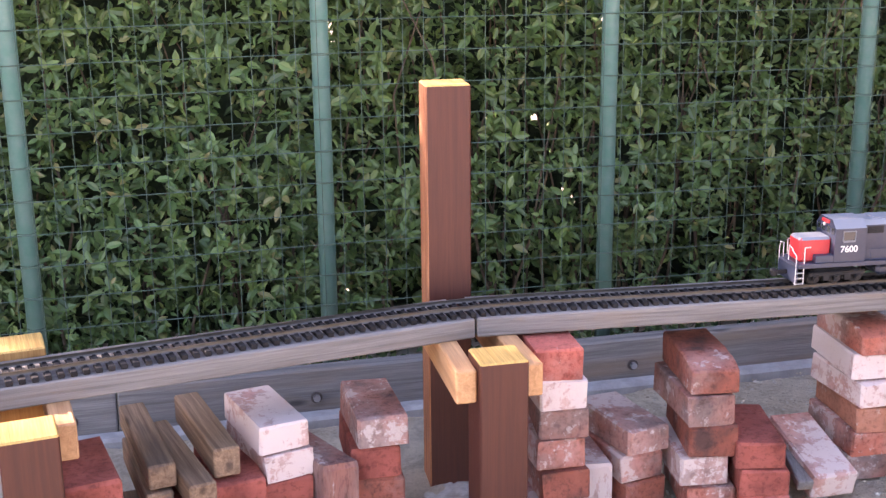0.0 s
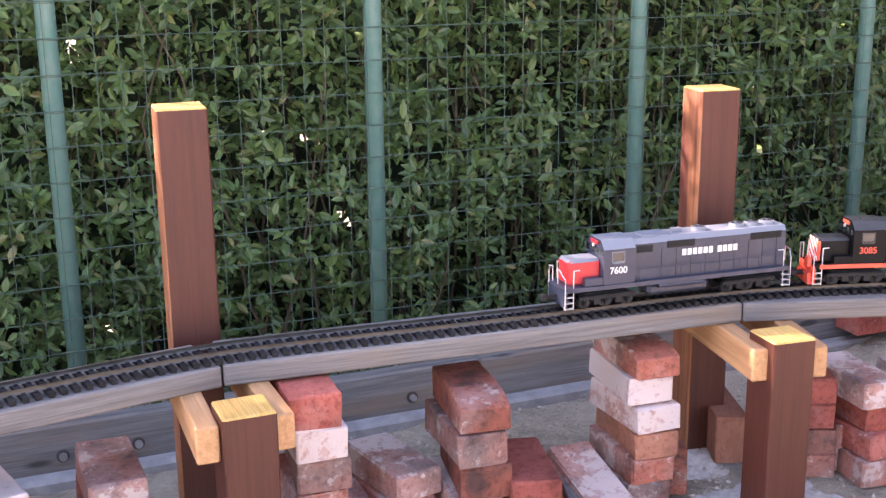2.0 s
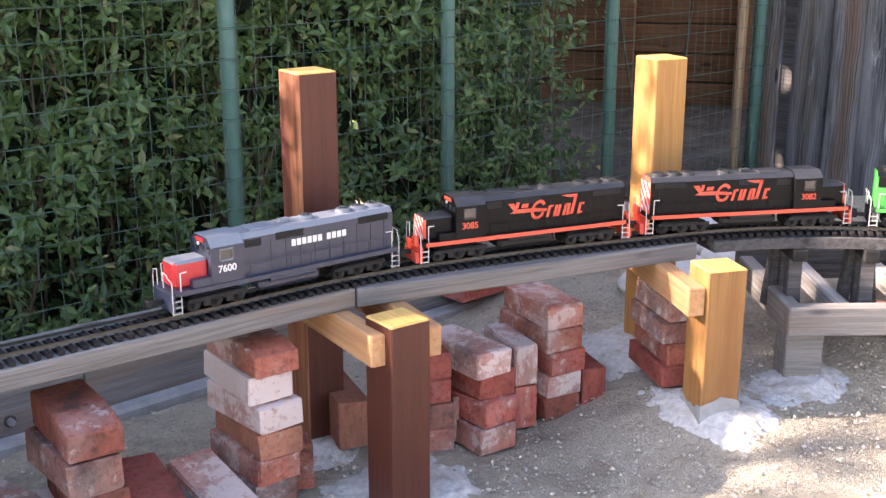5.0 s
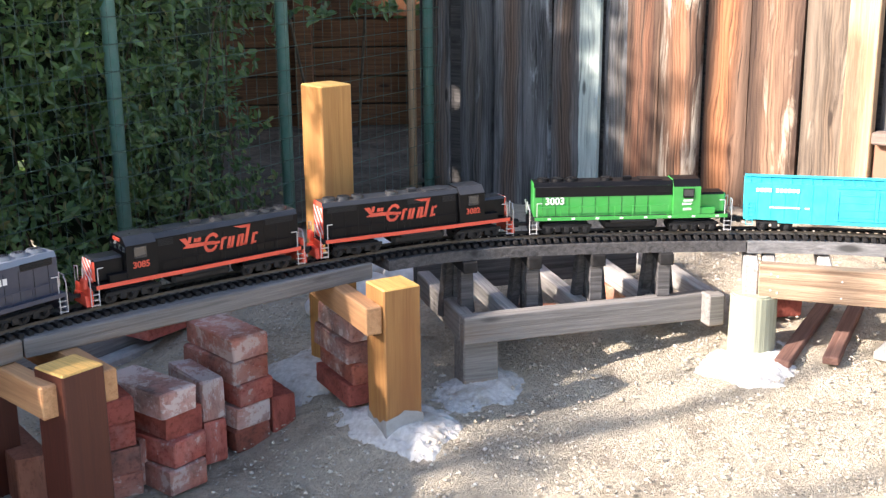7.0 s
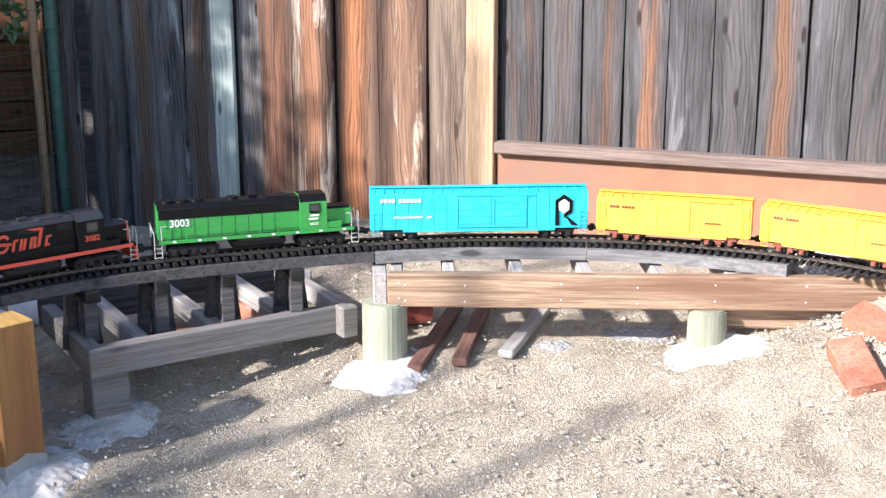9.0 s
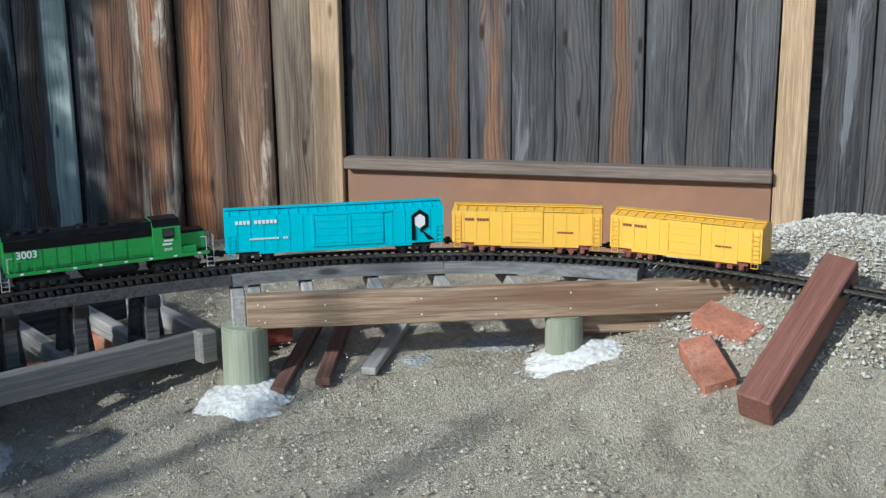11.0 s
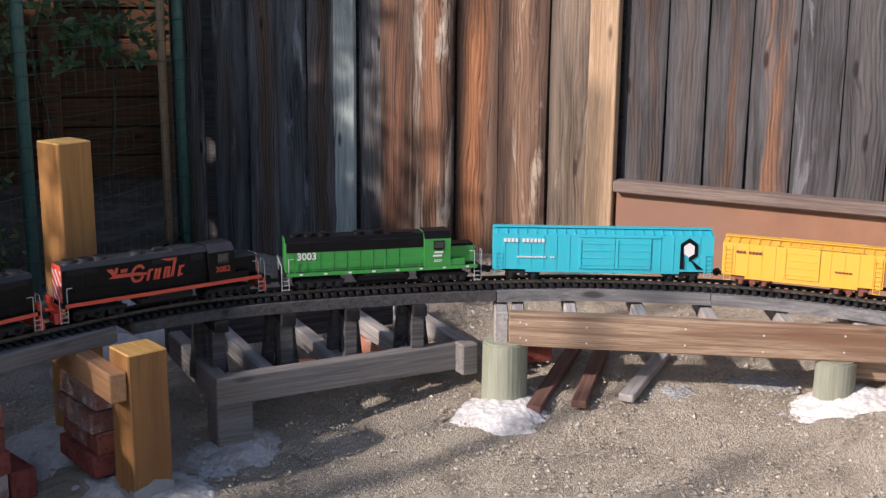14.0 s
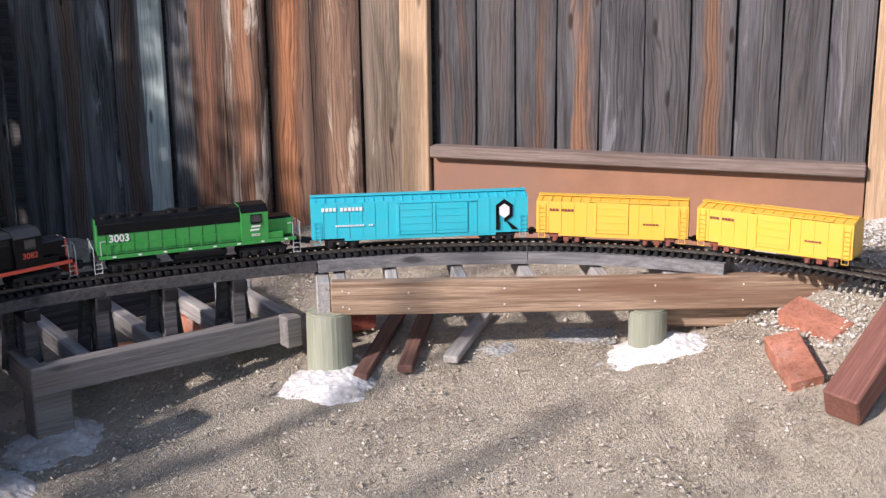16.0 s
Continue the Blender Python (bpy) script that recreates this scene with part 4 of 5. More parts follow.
timber("frame_beam", TA + TN * 0.036, TA + TN * 0.42, 0.27, 0.068, 0.036, M["gray_x"], "grey side beam of the trestle's ground frame", "beam", "trestle frame", -0.018)
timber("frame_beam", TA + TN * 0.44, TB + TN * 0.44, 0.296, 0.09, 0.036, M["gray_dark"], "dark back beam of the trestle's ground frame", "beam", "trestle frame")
for f in (0.24, 0.53, 0.82, 1.06):
    a = TA.lerp(TB, f)
    timber("joist", a + TN * 0.04, a + TN * 0.42 - TD * 0.02, 0.25, 0.044, 0.036, M["pale_x"], "pale weathered joist across the trestle frame", "joist", "trestle joists", tilt_end=0.276)
solid("foot_post", bm_box((0.088, 0.08, 0.16), (0, 0, 0.0), bevel=0.004), M["gray_x"], pose(2.615, 0.95, 0.124, 0, 0, -52), "short grey post standing in concrete under the frame", "post")
solid("block", bm_box((0.045, 0.045, 0.08), (0, 0, 0.0), bevel=0.004), M["gray_x"], pose(2.908, 0.432, 0.237, 0, 0, -52), "short grey timber block at the beam's end", "block")


BENT_FEET = ((2.63, 0.98), (2.689, 0.826), (2.744, 0.681), (2.802, 0.527))


def bent(s, label):
    """A trestle bent: two splayed legs, cap, sill and cross brace, in dark timber."""
    m = track_pose(s)
    p = m.translation
    ang = math.atan2(m[1][0], m[0][0])
    top = p.z - 0.028
    b = thing("trestle_bent", Matrix.Translation((p.x, p.y, 0)) @ Matrix.Rotation(ang, 4, "Z"), label, "trestle", "trestle bents")
    low = 0.222
    part("cap", bm_box((0.034, 0.15, 0.028), (0, 0.005, top - 0.013), bevel=0.002), M["tie"], b, "black cap timber")
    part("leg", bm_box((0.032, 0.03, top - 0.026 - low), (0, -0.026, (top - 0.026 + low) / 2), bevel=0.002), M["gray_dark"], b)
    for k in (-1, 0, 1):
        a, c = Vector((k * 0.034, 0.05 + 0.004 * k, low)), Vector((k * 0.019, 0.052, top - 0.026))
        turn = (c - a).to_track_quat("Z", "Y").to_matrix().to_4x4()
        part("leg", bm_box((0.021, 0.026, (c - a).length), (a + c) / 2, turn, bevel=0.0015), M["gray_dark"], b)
    part("foot", bm_box((0.03, 0.03, 0.03), (0, -0.024, low + 0.012), bevel=0.002), M["tie"], b, "black foot block")
    part("sill", bm_box((0.07, 0.09, 0.022), (0, 0.04, low - 0.011), bevel=0.002), M["gray_dark"], b)
    return b


for x, y in BENT_FEET:
    bent(s_near(x, y), "dark weathered timber trestle bent with splayed legs")

# ---- low beam section ----
beam = timber("front_beam", (2.839, 0.318), (2.866, -0.931), 0.379, 0.083, 0.036, M["brown_x"], "brown grained front beam on round posts", "beam", "front beams", 0.018, tilt_end=0.388)
for u in (-0.6, -0.585, -0.44, -0.2, -0.02, 0.16, 0.37, 0.56):
    for z in (-0.022, 0.018):
        part("nail_head", bm_cyl(0.0024, 0.003, (u + 0.004 * math.sin(u * 40), -0.0185, z + 0.004 * math.sin(u * 90)), "y", 8), M["white_rock"], beam, "small pale nail head")
timber("front_beam", (2.9, -0.5), (2.9, -0.97), 0.305, 0.06, 0.036, M["brown_x"], "short brown beam beneath the front beam", "beam", "front beams", 0.018)
for y in (0.3, 0.17, 0.0, -0.17, -0.35, -0.52, -0.69):
    timber("deck_joist", (2.878, y), (3.12, y + 0.03), 0.378, 0.038, 0.03, M["pale_x"], "pale weathered joist between beam and track board", "joist", "deck joists")
for x, y, r in ((2.868, 0.329, 0.057), (2.88, -0.455, 0.048)):
    bm = bm_cyl(r, 0.19, (0, 0, 0.207), "z", 28, r * 0.97)
    bmesh.ops.bevel(bm, geom=[e for e in bm.edges if len(e.link_faces) == 2 and abs(e.verts[0].co.z - e.verts[1].co.z) < 1e-4], offset=0.004, segments=2, affect="EDGES")
    solid("round_post", bm, M["treated"], pose(x, y, 0), "short round greenish treated post set in cement", "post", "round posts", smooth=False)
timber("end_board", (2.845, 0.336), (2.99, 0.36), 0.378, 0.08, 0.034, M["pale_x"], "pale weathered board closing the end of the beam section", "board")
for (a, b, tone) in (((2.78, 0.247), (3.16, 0.175), "reddish_x"), ((2.805, 0.14), (3.16, 0.1), "reddish_x"), ((2.835, 0.03), (3.135, -0.06), "pale_x")):
    z0, z1 = float(bank(*a)), float(bank(*b))
    timber("ground_plank", a, b, z0 + 0.022, 0.02, 0.038, M[tone], "loose weathered plank lying on the soil beneath the beam", "plank", "ground planks", tilt_end=z1 + 0.022)

# ---- track ----
track = thing("model_track", Matrix(), "garden railway track with black plastic ties and brass rails", "railway track")
for sy in (-1, 1):
    bm = bmesh.new()
    prof = ((-0.0035, 0.0095), (0.0035, 0.0095), (0.0012, 0.012), (0.0012, 0.0145), (0.0016, 0.0175), (-0.0016, 0.0175), (-0.0012, 0.0145), (-0.0012, 0.012))
    prev = None
    for s in np.arange(0.05, TRACK_S[-1] - 0.05, 0.03):
        m = track_pose(float(s))
        ring = [bm.verts.new(m @ Vector((0, sy * 0.0235 + y, z))) for y, z in prof]
        if prev:
            for k in range(8):
                bm.faces.new((prev[k], prev[(k + 1) % 8], ring[(k + 1) % 8], ring[k]))
        prev = ring
    bmesh.ops.recalc_face_normals(bm, faces=bm.faces)
    part("rail", bm, M["rail"], track, "dull brass rail")
bm = bm_box((0.011, 0.09, 0.009), (0, 0, 0.0045), bevel=0.001)
for sy in (-1, 1):
    for dy in (-0.0055, 0.0055):
        bm_box((0.006, 0.003, 0.003), (0, sy * 0.0235 + dy, 0.0104), None, bm)
tie_mesh = mesh_of(bm, M["tie"], "tie")
PITCH = 0.0205
tie_s = np.arange(0.3, TRACK_S[-1] - 0.1, PITCH)
near_ties = [s for s in tie_s if s_near(-0.5, 1.9) < s < s_near(2.6, -1.1)]
for s in near_ties[:300]:
    ob = new("tie", tie_mesh)
    ob.parent = track
    ob.matrix_basis = track_pose(float(s))
rest = [s for s in tie_s if s not in set(near_ties[:300])]
bm = bmesh.new()
for s in rest:
    m = track_pose(float(s))
    bm_box((0.011, 0.09, 0.009), m @ Vector((0, 0, 0.0045)), m.to_3x3().to_4x4(), bm)
tagged(part("far_ties", bm, M["tie"], track), kind="stuff")

# ---- bricks ----
BL, BW, BH = 0.2, 0.095, 0.0575


def brick_mesh(seed, worn=0.004):
    """A used brick with chipped arrises and uneven faces."""
    rnd2 = random.Random(seed)
    bm = bm_box((BW, BL, BH), (0, BL / 2, BH / 2), bevel=0.0035)
    for v in bm.verts:
        v.co += Vector([rnd2.uniform(-worn, worn) * 0.5 for _ in range(3)])
    for v in rnd2.sample(list(bm.verts), 3):
        v.co += (Vector((0, BL / 2, BH / 2)) - v.co) * rnd2.uniform(0.03, 0.09)
    return bm


BRICKS = {}
for kind_name in ("brick", "brick_white", "brick_red", "brick_orange"):
    BRICKS[kind_name] = [mesh_of(brick_mesh(k + len(kind_name)), M[kind_name], "brick") for k in range(5)]
def rounded_brick(seed):
    """A brick with its near end worn round."""
    bm = bm_box((BW, BL, BH), (0, BL / 2, BH / 2), bevel=0.003)
    bmesh.ops.subdivide_edges(bm, edges=[e for e in bm.edges if e.calc_length() > 0.15], cuts=8)
    bmesh.ops.subdivide_edges(bm, edges=[e for e in bm.edges if abs(e.verts[0].co.z - e.verts[1].co.z) > 0.03], cuts=3)
    for v in bm.verts:
        d = max(0.0, 0.075 - v.co.y) / 0.075
        v.co.z *= 1 - 0.27 * d * d
        v.co += Vector([0.0022 * noise.noise(v.co * 40 + Vector((seed + k * 9, 0, 0))) for k in range(3)])
    return bm


BRICKS["round"] = [mesh_of(rounded_brick(3.0), M["brick"], "brick")]
BRICKS["round_pale"] = [mesh_of(rounded_brick(8.0), M["brick"], "brick")]
brick_rnd = random.Random(17)


def brick_at(m, tone, parent=None, group="loose bricks", label="worn reclaimed red brick", name="brick"):
    ob = new(name, brick_rnd.choice(BRICKS[tone]))
    ob.matrix_basis = m
    if parent:
        ob.parent = parent
        return ob
    return tagged(ob, label, "brick", group)


def stack(fl, fr, top, tones, label, shift=0.009, base=0.0):
    """Bricks piled lengthwise away from the yard: fl and fr are the upper front corners; tones run from the top."""
    c = ((fl[0] + fr[0]) / 2, (fl[1] + fr[1]) / 2)
    ang = math.degrees(math.atan2(fr[1] - fl[1], fr[0] - fl[0]))
    st = thing("brick_stack", pose(c[0], c[1], base, 0, 0, ang), label, "brick stack", "brick stacks")
    n = len(tones)
    h = (top - base) / n
    for k, tone in enumerate(tones):
        z = top - base - h * (k + 1)
        j = brick_rnd.uniform
        brick_at(pose(j(-shift, shift), j(-shift, shift) if k else 0, z, 0, 0, j(-4.5, 4.5) if k else 0) @ Matrix.Diagonal((1, 1, h / BH * 0.985, 1)), tone, st)
    return st


B, W, R, O = "brick", "brick_white", "brick_red", "brick_orange"
stack((0.315, 1.824), (0.4, 1.829), 0.272, (W, W, R, B, B), "stack of old bricks with a limed top brick")
stack((0.492, 1.82), (0.58, 1.803), 0.257, (W, R, B, R), "stack of worn red bricks patched with lime")
stack((0.82, 1.71), (0.908, 1.686), 0.372, (R, W, W, B, B, W), "tall stack of mixed red and limed bricks under the track board")
stack((1.02, 1.709), (1.109, 1.708), 0.17, (W, B, B), "low stack of limed bricks")
stack((1.11, 1.628), (1.19, 1.6), 0.325, ("round", W, B, W, B), "tall stack of worn limed bricks with a rounded top brick")
stack((1.199, 1.572), (1.272, 1.537), 0.165, (R, R, R), "low stack of plain red bricks")
stack((1.506, 1.602), (1.6, 1.575), 0.337, ("round_pale", W, W, O, B, W), "tall stack of mixed bricks carrying the track board")
stack((1.985, 1.4), (2.07, 1.375), 0.23, (W, R, R, B), "four bricks stacked askew on the soil", 0.022)
stack((2.208, 1.383), (2.293, 1.341), 0.272, (B, B, R, W, B), "five mixed bricks stacked on the soil")
stack((1.885, 1.52), (1.965, 1.465), 0.225, (R, R, W, B), "four bricks stacked behind a post")
brick_at(pose(1.405, 1.545, 0.018, 16, 0, -10), W, label="limed brick leaning on timber wedges")
brick_at(pose(1.66, 1.66, 0.0, 0, 0, -35) @ Matrix.Rotation(radians(90), 4, "X") @ Matrix.Diagonal((0.7, 0.5, 1, 1)), B, label="half brick standing on end")
brick_at(pose(1.84, 1.64, 0.0, 0, 0, -32) @ Matrix.Diagonal((0.8, 1, 1.9, 1)), O, label="orange-red brick lying on edge behind a post")
brick_at(pose(2.01, 1.475, 0.0, 0, 0, -35) @ Matrix.Diagonal((0.5, 0.8, 1.9, 1)), B, label="brick standing on its edge")
for z in (0.0, 0.1):
    brick_at(pose(2.148, 1.4, z, 0, 0, -30) @ Matrix.Diagonal((0.6, 0.8, 1.72, 1)), W if z else R, label="brick set on edge beside the stack")
brick_at(pose(2.318, 1.318, 0.0, 0, 0, -35) @ Matrix.Diagonal((0.6, 0.6, 1.9, 1)), R, label="short red brick standing on edge")
infill = thing("brick_infill", pose(2.36, 1.1, 0.098, 0, 0, -40), "bricks laid flat between two raw fir posts", "brick stack")
for k, tone in enumerate((R, B, W, W)):
    brick_at(pose(0.012 * (k % 2) - 0.02, 0.02, 0.0505 * k, 0, 0, 0) @ Matrix.Diagonal((0.9, 0.95, 0.865, 1)), tone, infill)
for k in range(5):
    x, y = 2.86 + 0.2 * k, 1.93 - 0.065 * k
    brick_at(pose(x, y, float(bank(x, y)) - 0.004, 0, 0, 78 - 4 * k), O if k % 2 else R, group="row of edging bricks", label="red edging brick lying flat on the soil")
for x, y, r, tone in ((2.92, 0.83, 20, O), (3.06, 0.68, -40, O), (3.12, 0.25, 30, R)):
    brick_at(pose(x, y, float(bank(x, y)) - 0.004, 0, 0, r) @ Matrix.Diagonal((0.9, 0.8, 1, 1)), tone, label="orange-red brick lying inside the trestle frame")
BANK_BRICKS = ((2.56, -0.762, 0.2, 19.5, -11, -85.5), (2.7, -0.88, 0.262, 10.4, -20.9, -58), (2.88, -1.02, 0.33, 4, 0, -60))
for x, y, z, rx, ry, rz in BANK_BRICKS:
    brick_at(pose(x, y, z, rx, ry, rz) @ Matrix.Diagonal((0.82, 0.815, 0.82, 1)), O, group="bricks on the bank", label="orange brick lying on the bank by the ballast")
solid("loose_post", bm_box((0.46, 0.078, 0.078), (0.23, 0, 0.039), bevel=0.004), M["rust_wood"], pose(2.43, -0.8, 0.192, 8, -30, -45), "reddish brown square post lying on the bank", "post")

# ---- timber offcuts ----
for a, b, z, h in (((0.138, 1.835), (0.146, 2.14), 0.235, 0.045), ((0.195, 1.78), (0.18, 2.09), 0.21, 0.045), ((0.252, 1.83), (0.25, 2.12), 0.245, 0.055), ((0.13, 1.83), (0.14, 2.1), 0.185, 0.05), ((0.1, 1.8), (0.11, 1.98), 0.13, 0.13)):
    timber("timber_offcut", a, b, z, h, 0.048, M["offcut"], "old brown square timber offcut piled on bricks", "offcut", "timber offcuts")
stack((0.135, 1.8), (0.23, 1.79), 0.135, (R, B), "two bricks beneath timber offcuts")
stack((0.22, 1.815), (0.3, 1.81), 0.185, (R, B, B), "bricks beneath timber offcuts")
stack((-0.02, 1.78), (0.06, 1.78), 0.25, (R, R, B, B), "stack of red bricks beside a short post")
brick_at(pose(0.455, 1.8, 0.0, 0, 0, 12) @ Matrix.Diagonal((0.8, 1, 3.2, 1)), W, label="limed brick standing on end")
brick_at(pose(0.955, 1.72, 0.0, 0, 0, -14) @ Matrix.Diagonal((0.75, 0.9, 1.9, 1)), W, label="limed brick standing on edge")
for k, (z, r) in enumerate(((0.075, 14), (0.05, 18))):
    m, ln = along((1.345 + 0.03 * k, 1.55), (1.42 + 0.03 * k, 1.73))
    solid("timber_wedge", bm_box((ln, 0.04, 0.022), (ln / 2, 0, 0), Matrix.Rotation(radians(-r), 4, "Y"), bevel=0.002), M["gray_x"], m @ Matrix.Translation((0, 0, z)), "split grey timber wedge under a brick", "wedge", "timber wedges")


def rock(x, y, r, seed, z=0.0):
    bm = bmesh.new()
    bmesh.ops.create_icosphere(bm, subdivisions=2, radius=r)
    for v in bm.verts:
        v.co *= 1 + 0.35 * noise.noise(v.co * (1.1 / r) + Vector((seed, 0, 0)))
        v.co.z *= 0.65
    return solid("rock", bm, M["white_rock"], pose(x, y, z + r * 0.4), "rough pale grey rock", "rock", "rocks", smooth=True)


for k, (x, y, r) in enumerate(((3.2, 1.62, 0.06), (3.34, 1.56, 0.07), (3.46, 1.48, 0.06), (3.3, 1.72, 0.07), (3.55, 1.6, 0.065), (3.42, 1.36, 0.05), (3.06, 1.43, 0.085), (3.2, 1.38, 0.075), (2.96, 1.52, 0.075))):
    rock(x, y, r, k * 3.7, float(bank(x, y)) - 0.01)
bm = bmesh.new()
strip = [[bm.verts.new((0.42 * i / 12, 0.05 * (j - 0.5) + 0.008 * noise.noise((i * 0.7, j, 2)), 0.012 + 0.016 * noise.noise((i * 0.5, j * 0.8, 6)) - 0.0012 * k)) for j in range(2)] for k in range(2) for i in range(13)]
for k in (0, 13):
    for i in range(12):
        bm.faces.new((strip[k + i][0], strip[k + i + 1][0], strip[k + i + 1][1], strip[k + i][1]))
m, ln = along((2.875, -0.56), (2.86, -0.98))
solid("plastic_sheet", bm, M["tarp"], m @ Matrix.Translation((0, 0, 0.205)), "crumpled strip of black plastic sheeting under the beam", "sheet", smooth=True)


# ---- the train ----
RAIL_TOP = 0.0175


def letters(text, size, material, parent, m, name="number"):
    """Painted figures, a hair proud of the side."""
    cu = bpy.data.curves.new(name, "FONT")
    cu.body, cu.size, cu.extrude, cu.align_x, cu.align_y, cu.offset = text, size, 0.0003, "CENTER", "CENTER", size * 0.02
    tmp = bpy.data.objects.new(name, cu)
    scene.collection.objects.link(tmp)
    bpy.context.view_layer.update()
    me = bpy.data.meshes.new_from_object(tmp.evaluated_get(bpy.context.evaluated_depsgraph_get()))
    bpy.data.objects.remove(tmp)
    me.materials.clear()
    me.materials.append(material)
    ob = part(name, me, None, parent)
    ob.matrix_basis = m
    return ob


def side_pose(sy, x, y, z):
    """On a car's side: local x to the reader's right, local y up."""
    r = Matrix.Rotation(radians(90), 4, "X")
    if sy > 0:
        r = Matrix.Rotation(radians(180), 4, "Z") @ r
    return Matrix.Translation((x, sy * y, z)) @ r


def plate(points, depth=0.0006):
    """A flat painted shape from an outline in the local x-y plane."""
    bm = bmesh.new()
    a = [bm.verts.new((x, y, depth)) for x, y in points]
    b = [bm.verts.new((x, y, -depth)) for x, y in points]
    bm.faces.new(a)
    bm.faces.new(b[::-1])
    k = len(points)
    for i in range(k):
        bm.faces.new((a[i], b[i], b[(i + 1) % k], a[(i + 1) % k]))
    bmesh.ops.recalc_face_normals(bm, faces=bm.faces)
    return bm


def merged(bms):
    out = bmesh.new()
    for b in bms:
        me = bpy.data.meshes.new("tmp")
        b.to_mesh(me)
        b.free()
        out.from_mesh(me)
        bpy.data.meshes.remove(me)
    return out


def slab(x0, x1, y0, y1, lean=0.25):
    return plate(((x0 + lean * y0, y0), (x1 + lean * y0, y0), (x1 + lean * y1, y1), (x0 + lean * y1, y1)))


def ring_shape(cx, cy, r, w, a0, a1, seg=12, squash=0.8):
    pts = [(cx + squash * r * math.cos(a) + 0.2 * r * math.sin(a), cy + r * math.sin(a)) for a in np.linspace(a0, a1, seg)]
    pts += [(cx + squash * (r - w) * math.cos(a) + 0.2 * (r - w) * math.sin(a), cy + (r - w) * math.sin(a)) for a in np.linspace(a1, a0, seg)]
    return plate(pts)


def script_mark(parent, m):
    """The painted orange word mark as plain slanted shapes with a swept tail."""
    s = 0.00118
    b = [plate([(x * s, y * s) for x, y in ((-78, 16), (-66, 16), (-60, 4), (-40, 4), (-10, 2), (-10, -3), (-58, -3), (-74, -2), (-66, 2))])]
    for x in (-62, -50, -43):
        b.append(slab((x - 3) * s, (x + 3) * s, 6 * s, (17 if x == -62 else 13) * s))
    b.append(ring_shape(-17 * s, 0, 18 * s, 6 * s, 0.6, 5.9))
    b.append(slab(-16 * s, 0 * s, -4 * s, 1 * s))
    for x in (5, 19, 26, 38, 45, 68):
        b.append(slab((x - 2.6) * s, (x + 2.6) * s, -16 * s, 5 * s))
    b.append(slab(51 * s, 57 * s, -15 * s, 22 * s))
    b.append(plate([(x * s, y * s) for x, y in ((28, 22), (62, 22), (62, 17), (44, 17))]))
    for x0, x1, y in ((5, 12, 2), (17, 26, -15), (36, 46, 2), (48, 57, -15), (66, 76, 1), (66, 76, -15)):
        b.append(slab(x0 * s, x1 * s, y * s, (y + 4) * s))
    ob = part("side_mark", merged(b), M["orange"], parent, "orange painted side mark of plain shapes")
    ob.matrix_basis = m


def bar_mark(parent, m, groups, w, h, gap, space, material):
    """A painted name as plain upright bars: a part for each large one, the tiny ones joined."""
    xs, x = [], 0.0
    for count in groups:
        for _ in range(count):
            xs.append(x)
            x += w + gap
        x += space
    shift = Matrix.Translation((-x / 2, 0, 0))
    if w < 0.008:
        ob = part("name_bar", merged([slab(a, a + w, -h / 2, h / 2, 0) for a in xs]), material, parent, "small painted bars")
        ob.matrix_basis = m @ shift
        tagged(ob, "small painted bars", kind="stuff")
        return
    bar = mesh_of(slab(0, w, -h / 2, h / 2, 0), material, "name_bar")
    for a in xs:
        part("name_bar", bar, None, parent).matrix_basis = m @ shift @ Matrix.Translation((a, 0, 0))


def striped_plate(parent, m, w, h, count=5):
    """Slanting orange bars on a white end plate."""
    part("stripe_ground", plate(((-w / 2, 0), (w / 2, 0), (w / 2, h), (-w / 2, h)), 0.0004), M["white"], parent).matrix_basis = m
    bars = []
    step = (h + w) / count
    for k in range(count):
        y0 = -w + k * step
        poly = [(-w / 2, y0 + w), (w / 2, y0), (w / 2, y0 + step * 0.55), (-w / 2, y0 + w + step * 0.55)]
        for keep, cut in ((lambda p: p[1] >= 0, 0.0), (lambda p: p[1] <= h, h)):
            out = []
            for i, p in enumerate(poly):
                q = poly[(i + 1) % len(poly)]
                if keep(p):
                    out.append(p)
                if keep(p) != keep(q):
                    t = (cut - p[1]) / (q[1] - p[1])
                    out.append((p[0] + (q[0] - p[0]) * t, cut))
            poly = out
        if len(poly) > 2:
            bars.append(plate(poly, 0.0009))
    part("stripes", merged(bars), M["orange"], parent, "slanting orange warning stripes").matrix_basis = m


def wheelset(parent, x, r=0.0135):
    bm = bmesh.new()
    for sy in (-1, 1):
        bm_cyl(r, 0.005, (x, sy * 0.0235, r), "y", 18, bm=bm)
        bm_cyl(r + 0.002, 0.0015, (x, sy * 0.0208, r), "y", 18, bm=bm)
    bm_cyl(0.003, 0.05, (x, 0, r), "y", 8, bm=bm)
    return part("wheelset", bm, M["chassis"], parent)


